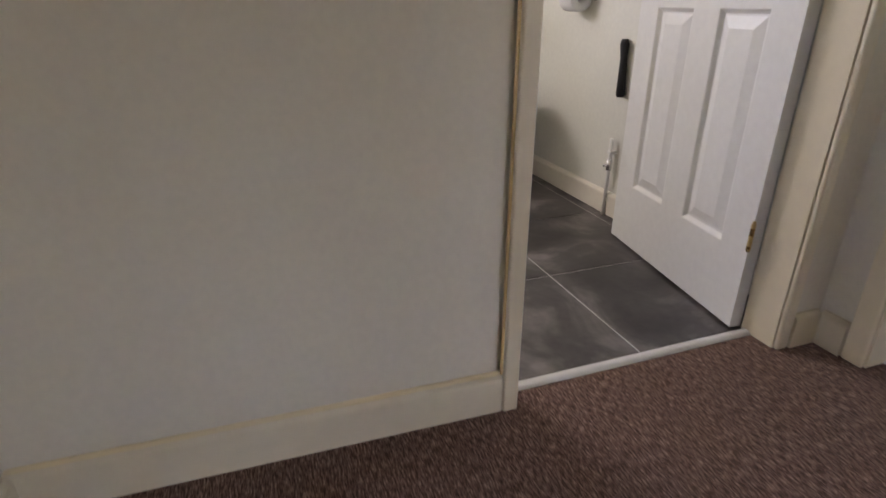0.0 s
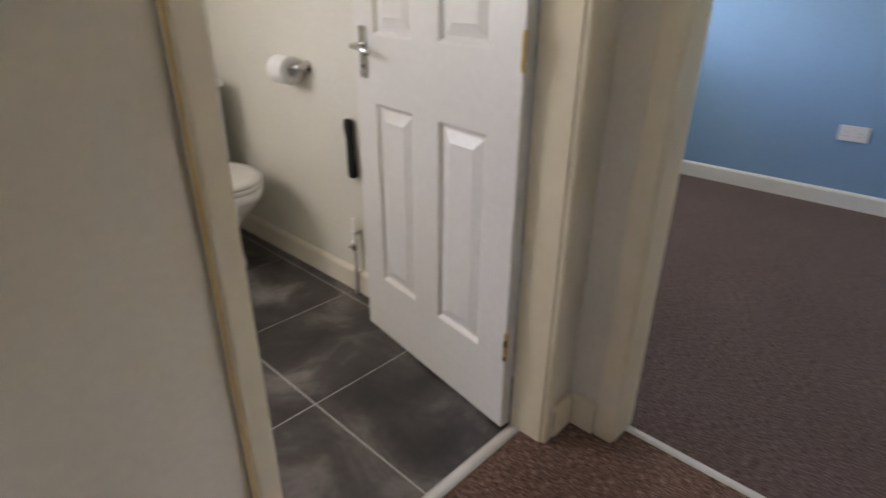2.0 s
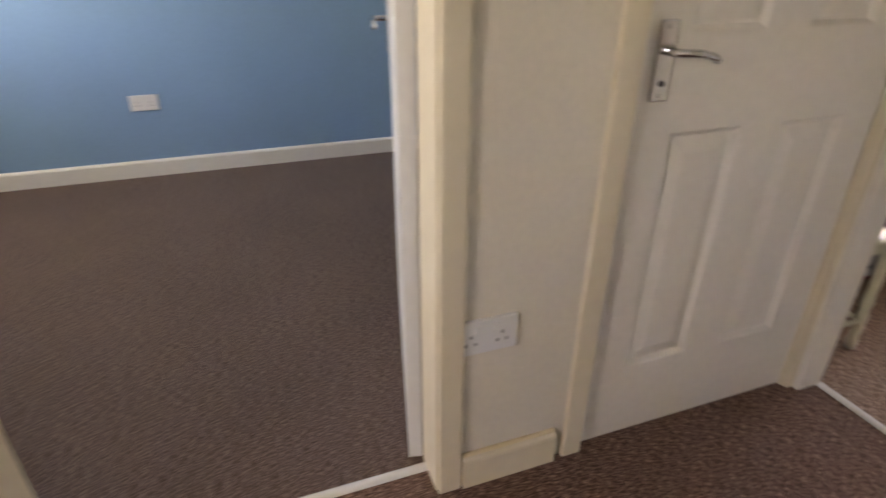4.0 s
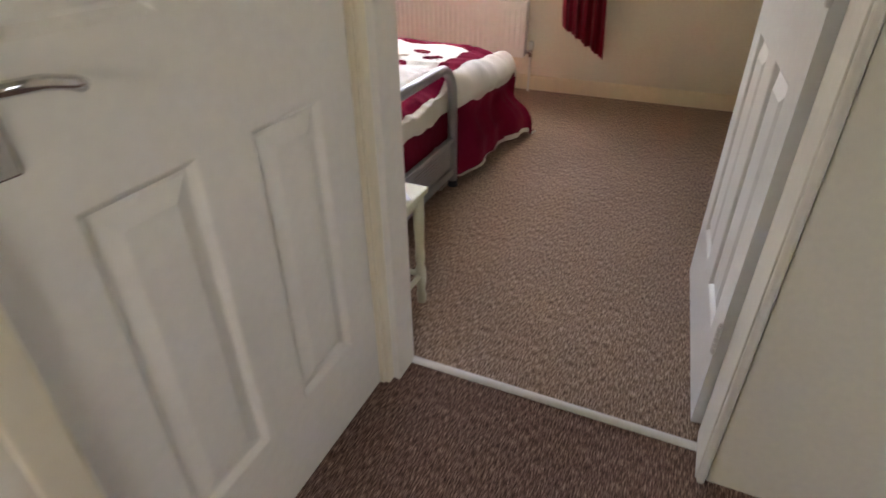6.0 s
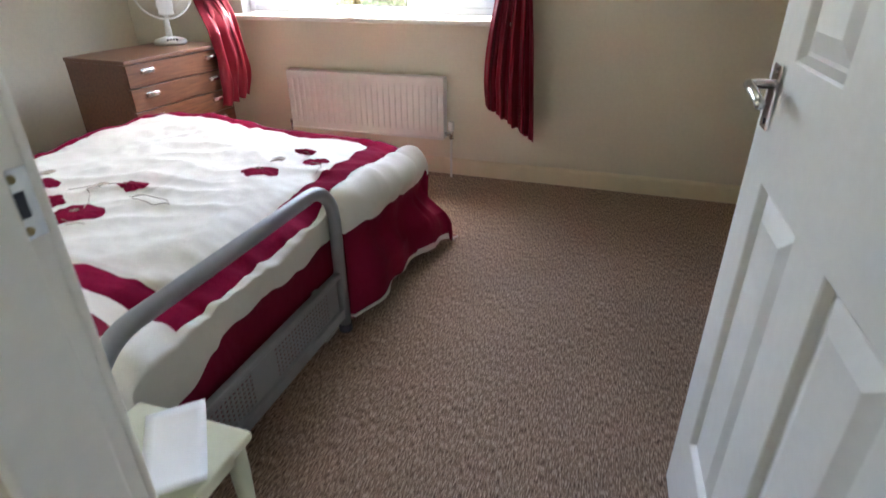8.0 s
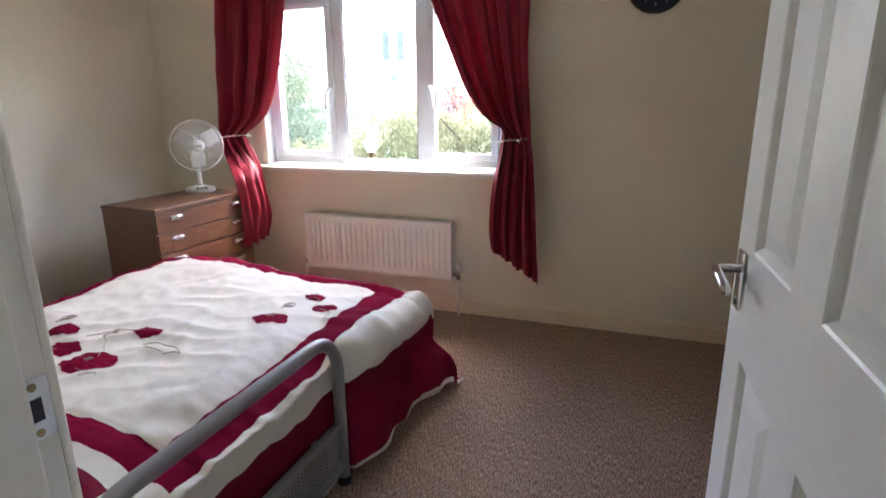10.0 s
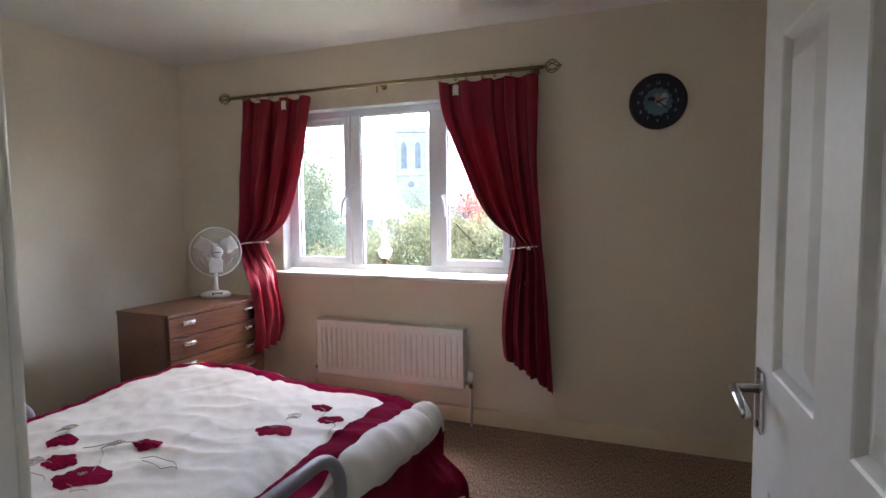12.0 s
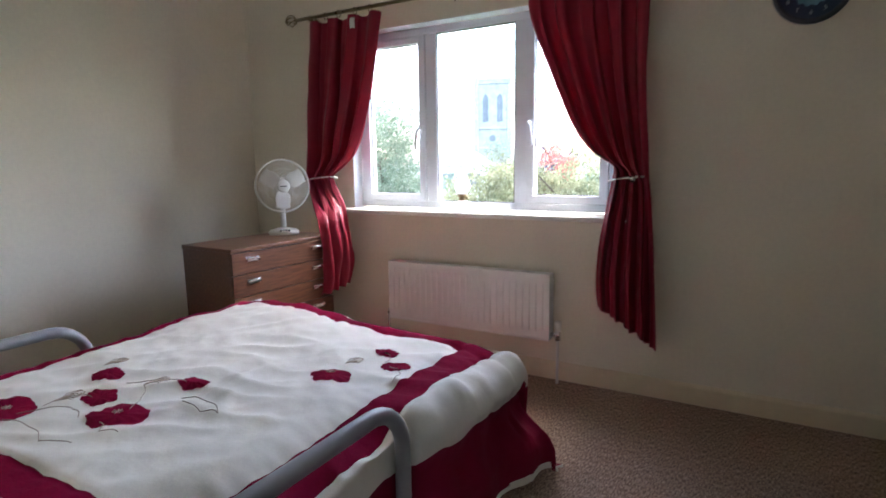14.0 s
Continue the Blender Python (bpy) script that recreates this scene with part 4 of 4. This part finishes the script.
ib = bmesh.new()
ring = [ib.verts.new(((.068 + .004 * math.cos(14 * k / 96 * math.tau)) * math.cos(k / 96 * math.tau), (.068 + .004 * math.cos(14 * k / 96 * math.tau)) * math.sin(k / 96 * math.tau), .0155)) for k in range(96)]
ib.faces.new(ring)
part("dial_centre", ib, INNER, clock, "scalloped pale blue dial centre")
for cx, cy, rx, ry, mt in ((-.004, .03, .016, .012, PINKISH), (.004, .008, .02, .018, PINKISH), (.03, .02, .018, .024, PALE), (-.03, .015, .02, .012, DIAL), (.02, -.012, .022, .01, PALE)):
    sb2 = bmesh.new()
    sb2.faces.new([sb2.verts.new((cx + rx * math.cos(k / 20 * math.tau), cy + ry * math.sin(k / 20 * math.tau), .0165)) for k in range(20)])
    part("dial_print", sb2, mt, clock)
for h in range(1, 13):
    cu = bpy.data.curves.new("numeral", 'FONT')
    cu.body, cu.size, cu.align_x, cu.align_y, cu.extrude = str(h), .022, 'CENTER', 'CENTER', .0004
    tmp = bpy.data.objects.new("numeral", cu)
    scene.collection.objects.link(tmp)
    me = bpy.data.meshes.new_from_object(tmp.evaluated_get(bpy.context.evaluated_depsgraph_get()))
    bpy.data.objects.remove(tmp)
    me.materials.clear()
    me.materials.append(PALE)
    no = new("numeral", me)
    no.parent = clock
    a = math.pi / 2 - h / 12 * math.tau
    no.location = (.094 * math.cos(a), .094 * math.sin(a), .0155)
for ang, ln, wd in ((-38, .062, .005), (20, .045, .006)):
    hb = box((-.008, -wd / 2, .0185), (ln, wd / 2, .0195))
    bmesh.ops.rotate(hb, matrix=Matrix.Rotation(radians(ang), 3, 'Z'), verts=hb.verts)
    part("clock_hand", hb, DARKPL_AND_SHADE, clock)
part("clock_glass", lathe([(.001, .026), (.122, .024), (.122, .026), (.001, .028)], 48), GLASS, clock, "", True).visible_shadow = False


# Grey for blocks on the plate that paint shade into the pin holes.
SHADE = paint("pin_hole_shade", (.35, .33, .30), .5)


def socket(name, label, m, w=.146, h=.086):
    th = thing(name, label, "socket", m)
    part("plate", box((-w / 2, -.011, -h / 2), (w / 2, -.0005, h / 2), .003), PLASTIC, th)
    for x in (-w / 4, w / 4):
        part("switch", box((x - .006 + (.014 if x < 0 else -.014), -.0145, .012), (x + .006 + (.014 if x < 0 else -.014), -.0105, .03), .001), PLASTIC, th)
        for dx, dz in ((0, .005), (-.011, -.015), (.011, -.015)):
            part("pin_hole", box((x + dx - .003, -.0118, dz - .004), (x + dx + .003, -.0108, dz + .004)), SHADE, th)
    return th


socket("wall_socket", "white plastic double socket on the cream wall", pose(-.015, 1.062, .445, 0, 0, 90))
socket("wall_socket", "white plastic double socket on the blue wall", pose(XB, .137, .43, 0, 0, 90))
stb = box((-.0185, 2.200, .942), (-.0155, 2.2355, 1.012), .0005)
strike = thing("strike_plate", "chrome strike plate on the bedroom door jamb", "strike plate")
part("plate", stb, CHROME, strike)
# Dark block painted in for the shade of the latch hole.
part("latch_hole", box((-.0165, 2.211, .964), (-.0148, 2.225, .990)), DARKPL_AND_SHADE, strike)
for z in (.951, 1.003):
    part("screw", cyl(.0045, (-.016, 2.218, z), (-.0146, 2.218, z), 12), BRASS, strike)

# ---------- bathroom things ----------
wc = thing("toilet", "white ceramic close coupled toilet with closed lid", "toilet", pose(.225, -2.098, 0))


def ellipse_loft(rows, n=36):
    bm = bmesh.new()
    g = [[bm.verts.new((rx * math.cos(k / n * math.tau), cy + ry * math.sin(k / n * math.tau), z)) for k in range(n)] for rx, ry, cy, z in rows]
    for a, b in zip(g, g[1:]):
        for k in range(n):
            bm.faces.new((a[k], a[(k + 1) % n], b[(k + 1) % n], b[k]))
    bm.faces.new(g[0][::-1]), bm.faces.new(g[-1])
    bmesh.ops.recalc_face_normals(bm, faces=bm.faces)
    return bm


part("pan", ellipse_loft([(.12, .22, .30, 0), (.115, .21, .30, .03), (.09, .17, .30, .10), (.10, .18, .33, .20), (.15, .22, .40, .30), (.185, .25, .43, .365), (.188, .255, .43, .395)]), CERAMIC, wc, "", True)
part("seat", ellipse_loft([(.186, .235, .43, .396), (.192, .24, .43, .402), (.192, .24, .43, .412), (.186, .235, .43, .418)]), CERAMIC, wc, "", True)
part("lid", ellipse_loft([(.188, .236, .43, .420), (.194, .242, .43, .426), (.19, .238, .43, .438), (.15, .19, .43, .444)]), CERAMIC, wc, "", True)
part("shelf", box((-.17, .02, .34), (.17, .24, .395), .02, segs=3), CERAMIC, wc, "", True)
part("cistern", box((-.215, .005, .40), (.215, .185, .75), .02, segs=4), CERAMIC, wc, "", True)
part("cistern_lid", box((-.225, .0, .751), (.225, .198, .79), .012, segs=3), CERAMIC, wc, "", True)
part("flush_button", lathe([(.02, .79), (.02, .796), (.001, .797)], 20, Matrix.Translation((0, .1, 0))), CHROME, wc)

holder = thing("toilet_roll_holder", "chrome toilet roll holder on the bathroom wall", "toilet roll holder")
for y in (-1.31, -1.455):
    hb = lathe([(.024, 0), (.024, .004), (.016, .009), (.012, .04), (.016, .048), (.014, .058), (.001, .06)], 20, Matrix.Translation((-.07, y, .885)) @ pose(0, 0, 0, 0, 90, 0))
    part("post", hb, CHROME, holder, "", True)
part("bar", cyl(.008, (-.018, -1.455, .885), (-.018, -1.31, .885), 12), CHROME, holder, "", True)
roll = bmesh.new()
n = 40
prof = ((.021, -.05), (.052, -.05), (.053, -.047), (.053, .047), (.052, .05), (.021, .05))
g = [[roll.verts.new((r * math.cos(k / n * math.tau), a, r * math.sin(k / n * math.tau))) for k in range(n)] for r, a in prof]
for i in range(len(g)):
    a, b = g[i], g[(i + 1) % len(g)]
    for k in range(n):
        roll.faces.new((a[k], a[(k + 1) % n], b[(k + 1) % n], b[k]))
bmesh.ops.recalc_face_normals(roll, faces=roll.faces)
rl = tagged(put("toilet_roll", roll, PAPER, True), "white toilet paper roll hanging on the holder", "toilet roll")
rl.location = (-.014, -1.383, .872)

pipe = thing("service_pipe", "white painted pipe with a small brass valve by the skirting", "pipe")
part("pipe", cyl(.008, (-.045, -1.055, -.005), (-.045, -1.055, .335), 12), PLASTIC, pipe, "", True)
vb = cyl(.012, (-.045, -1.055, .20), (-.045, -1.055, .245), 12)
cyl(.006, (-.045, -1.055, .222), (-.018, -1.055, .222), 10, None, vb)
part("valve", vb, CHROME, pipe, "metal isolating valve", True)
part("clip", box((-.069, -1.068, .27), (-.036, -1.042, .282), .002), PLASTIC, pipe)
bb = ellipse_loft([(.012, .014, 0, -.11), (.017, .019, 0, -.10), (.015, .017, .002, -.02), (.013, .015, .002, .04), (.017, .02, 0, .09), (.012, .014, 0, .11)], 16)
brush = tagged(put("black_brush", bb, BLACK, True), "slim black brush hanging on the bathroom wall", "brush")
brush.matrix_world = pose(-.05, -1.05, .615, 3, 0, 0)

# ---------- outside ----------


def plain(name, c, rough=.9, vary=.2, scale=4):
    return paint(name, c, rough, scale * 12, .01, vary)


GRASSM = plain("lawn", (.06, .10, .03))
STONE = plain("tower_stone", (.36, .35, .33), .9, .15, 1.5)
RENDERW = plain("white_render", (.75, .74, .72))
ROOFT = plain("clay_roof", (.45, .30, .25))
BARK = plain("bark", (.09, .065, .045))
DARKW = plain("dark_opening", (.17, .18, .19))


def leaf_material(name, a, b):
    m, t, bs = material(name, .7)
    geo = t.nodes.new("ShaderNodeNewGeometry")
    c = ramp(t, geo.outputs["Random Per Island"], ((0, a), (1, b)))
    t.links.new(c.outputs[0], bs.inputs["Base Color"])
    tr = t.nodes.new("ShaderNodeBsdfTranslucent")
    mx = t.nodes.new("ShaderNodeMixShader")
    mx.inputs[0].default_value = .45
    t.links.new(c.outputs[0], tr.inputs[0])
    t.links.new(bs.outputs[0], mx.inputs[1])
    t.links.new(tr.outputs[0], mx.inputs[2])
    t.links.new(mx.outputs[0], t.nodes["Material Output"].inputs[0])
    return m


LEAFG = leaf_material("green_leaves", (.10, .14, .09), (.24, .28, .20))
LEAFY = leaf_material("olive_leaves", (.15, .16, .08), (.34, .33, .20))
LEAFP = leaf_material("purple_leaves", (.07, .05, .08), (.16, .12, .18))
LEAFR = leaf_material("red_leaves", (.35, .10, .08), (.55, .22, .18))

setting("ground", box((-1500, -1500, -3.3), (1500, 3000, -2.8)), GRASSM, "green garden ground")


def tree(x, y, h, w, leaf, label, seed, n=2600):
    k = random.Random(seed)
    th = thing("tree", label, "tree", pose(x, y, -2.8))
    tb = cyl(.16, (0, 0, 0), (0.1, 0, h * .5), 10, .08)
    for i in range(6):
        a = k.random() * 6.28
        cyl(.06, (0.05, 0, h * (.25 + .05 * i)), (w * .4 * math.cos(a), w * .4 * math.sin(a), h * (.5 + .07 * i)), 6, .02, tb)
    part("trunk", tb, BARK, th)
    cl = [(k.uniform(-1, 1) * w * .36, k.uniform(-1, 1) * w * .3, h * k.uniform(.35, .86), w * k.uniform(.14, .27)) for _ in range(16)]
    verts, faces = [], []
    for i in range(n):
        cx, cy, cz, r = cl[i % len(cl)]
        d = Vector((k.gauss(0, 1), k.gauss(0, 1), k.gauss(0, 1))).normalized() * r * k.uniform(.55, 1.1)
        p = Vector((cx, cy, cz)) + d
        s = k.uniform(.035, .10)
        q = Euler((k.random() * 6, k.random() * 6, k.random() * 6)).to_matrix()
        b = len(verts)
        verts += [p + q @ Vector(o) for o in ((-s, 0, 0), (0, -s * .45, .03), (s, 0, 0), (0, s * .45, .03))]
        faces.append((b, b + 1, b + 2, b + 3))
    me = bpy.data.meshes.new("crown")
    me.from_pydata(verts, [], faces)
    me.materials.append(leaf)
    c = new("crown", me)
    c.parent = th
    return th


tree(-15.4, 24, 7.2, 5.4, LEAFG, "leafy green garden tree", 1, 11000)
tree(-18.8, 27, 8.2, 6.5, LEAFG, "tall green garden tree", 2, 9000)
tree(-12.6, 23, 3.6, 4.2, LEAFG, "bushy green garden tree", 5, 7000)
tree(-10.6, 20.5, 2.5, 3.4, LEAFY, "olive green garden shrub", 3, 6500)
tree(-8.8, 20.4, 3.3, 3.2, LEAFY, "olive green garden tree", 12, 7000)
tree(-7.0, 20, 4.1, 3.6, LEAFY, "olive green garden tree", 4, 8000)
tree(-4.9, 20.5, 4.2, 4.0, LEAFY, "olive green garden tree", 6, 8000)
tree(-2.6, 22, 4.3, 4.6, LEAFG, "bushy green garden tree", 7, 7000)
tree(-13.3, 44, 7.4, 4.6, LEAFP, "tall purple leaved tree in gardens", 8, 5000)
tree(-10.4, 36, 5.9, 2.8, LEAFR, "red leaved autumn tree", 9, 4000)
tree(-32, 50, 7.4, 6.0, LEAFG, "distant leafy green tree beyond gardens", 10, 5000)
tree(-21.6, 56, 6.6, 6.0, LEAFG, "distant leafy green tree beyond gardens", 11, 5000)

tower = thing("church_tower", "pale stone church tower with tall louvred openings", "church tower", pose(-28.6, 66, -2.8, 0, 0, 20))
TW, TH = 2.0, 13.7
part("wall", box((-TW, -TW, 0), (TW, TW, TH)), STONE, tower)


def lancet(x, z0, z1, w, y, axis=0):
    """A pointed opening with a recessed dark field; axis 1 turns it to the side wall."""
    bm = bmesh.new()
    rise = w * 1.7
    outline = [(x - w, z0), (x + w, z0), (x + w, z1)] + [(x + w * (1 - (k / 6) ** 1.6), z1 + rise * k / 6) for k in range(1, 7)] + [(x - w * (1 - (k / 6) ** 1.6), z1 + rise * k / 6) for k in range(5, 0, -1)] + [(x - w, z1)]
    front = [bm.verts.new((a, y, z) if not axis else (-y, a, z)) for a, z in outline]
    back = [bm.verts.new((a, y + .12, z) if not axis else (-y - .12, a, z)) for a, z in outline]
    bm.faces.new(front)
    for i in range(len(front)):
        j = (i + 1) % len(front)
        bm.faces.new((front[i], front[j], back[j], back[i]))
    bmesh.ops.recalc_face_normals(bm, faces=bm.faces)
    return bm


for sx in (-1, 1):
    for sy in (-1, 1):
        bb = box((sx * TW - .28, sy * TW - .28, 0), (sx * TW + .28, sy * TW + .28, TH - .6), .08)
        box((sx * TW - .2, sy * TW - .2, TH - .62), (sx * TW + .2, sy * TW + .2, TH + .5), .06, bb)
        part("buttress", bb, STONE, tower)
for z in (5.6, 8.0, TH - .4):
    part("string_course", box((-TW - .14, -TW - .14, z), (TW + .14, TW + .14, z + .28), .05), STONE, tower)
for x in (-.85, .85):
    for ax in (0, 1):
        part("louvre_window", lancet(x, 8.9, 11.6, .34, -TW - .05, ax), DARKW, tower)
        part("window_hood", lancet(x, 8.8, 11.7, .46, -TW - .03, ax), STONE, tower)
part("clock_face", cyl(.62, (0, -TW - .12, 6.95), (0, -TW + .05, 6.95), 32), STONE, tower)
part("clock_centre", cyl(.4, (0, -TW - .15, 6.95), (0, -TW - .1, 6.95), 32), DARKW, tower)
part("parapet", box((-TW - .1, -TW - .1, TH - .1), (TW + .1, TW + .1, TH + .3), .04), STONE, tower)

house = thing("house", "white rendered house with a pale clay tiled roof", "house", pose(-21.9, 42, -2.8, 0, 0, 30.5))
part("wall", box((-3.5, 0, 0), (3.5, 8, 4.0)), RENDERW, house)
rfb = bmesh.new()
vs = [rfb.verts.new(p) for p in ((-3.9, -.3, 3.9), (3.9, -.3, 3.9), (3.9, 8.3, 3.9), (-3.9, 8.3, 3.9), (0, 1.6, 6.6), (0, 6.7, 6.6))]
for q in ((0, 1, 4), (1, 2, 5, 4), (2, 3, 5), (3, 0, 4, 5), (0, 3, 2, 1)):
    rfb.faces.new([vs[i] for i in q])
bmesh.ops.recalc_face_normals(rfb, faces=rfb.faces)
part("roof", rfb, ROOFT, house, "hipped clay tile roof")
part("gutter", box((-3.95, -.38, 3.82), (3.95, -.28, 3.92), .02), RENDERW, house)
for x in (-2.2, 0, 2.2):
    wd = part("window", box((x - .55, -.06, 1.9), (x + .55, .02, 3.2), .02), DARKW, house)
    part("window_frame", boxes([((x - .03, -.09, 1.9), (x + .03, -.05, 3.2)), ((x - .6, -.09, 1.84), (x + .6, -.05, 1.9)), ((x - .6, -.09, 3.2), (x + .6, -.05, 3.26))]), RENDERW, wd)

annexe = thing("flat_roofed_house", "white rendered house with a flat roof among trees", "house", pose(-19.6, 33, -2.8, 0, 0, 30.5))
part("wall", box((-1.6, 0, 0), (1.6, 3, 3.5)), RENDERW, annexe)
part("roof", box((-1.75, -.15, 3.5), (1.75, 3.15, 3.66), .02), DARKW, annexe, "dark flat roof edge")
part("window", box((.3, -.05, 2.1), (1.0, .02, 3.0), .02), DARKW, annexe)

# ---------- bathroom floor tiles ----------
TX, TY, TS = .478, -.605, .485
tm = None
bath_floor = bpy.data.objects["floor_bathroom"]
for i in range(-2, 4):
    for j in range(-4, 2):
        x0, x1 = TX + i * TS, TX + (i + 1) * TS
        y0, y1 = TY + j * TS, TY + (j + 1) * TS
        x0, x1, y0, y1 = max(x0, -.068), min(x1, 1.928), max(y0, -2.098), min(y1, -.102)
        if x1 - x0 < .03 or y1 - y0 < .03:
            continue
        tb = box((x0 + .002, y0 + .002, -.0055), (x1 - .002, y1 - .002, -.002), .0015, segs=1)
        o = put("tile", tb, SLATE)
        o.parent = bath_floor
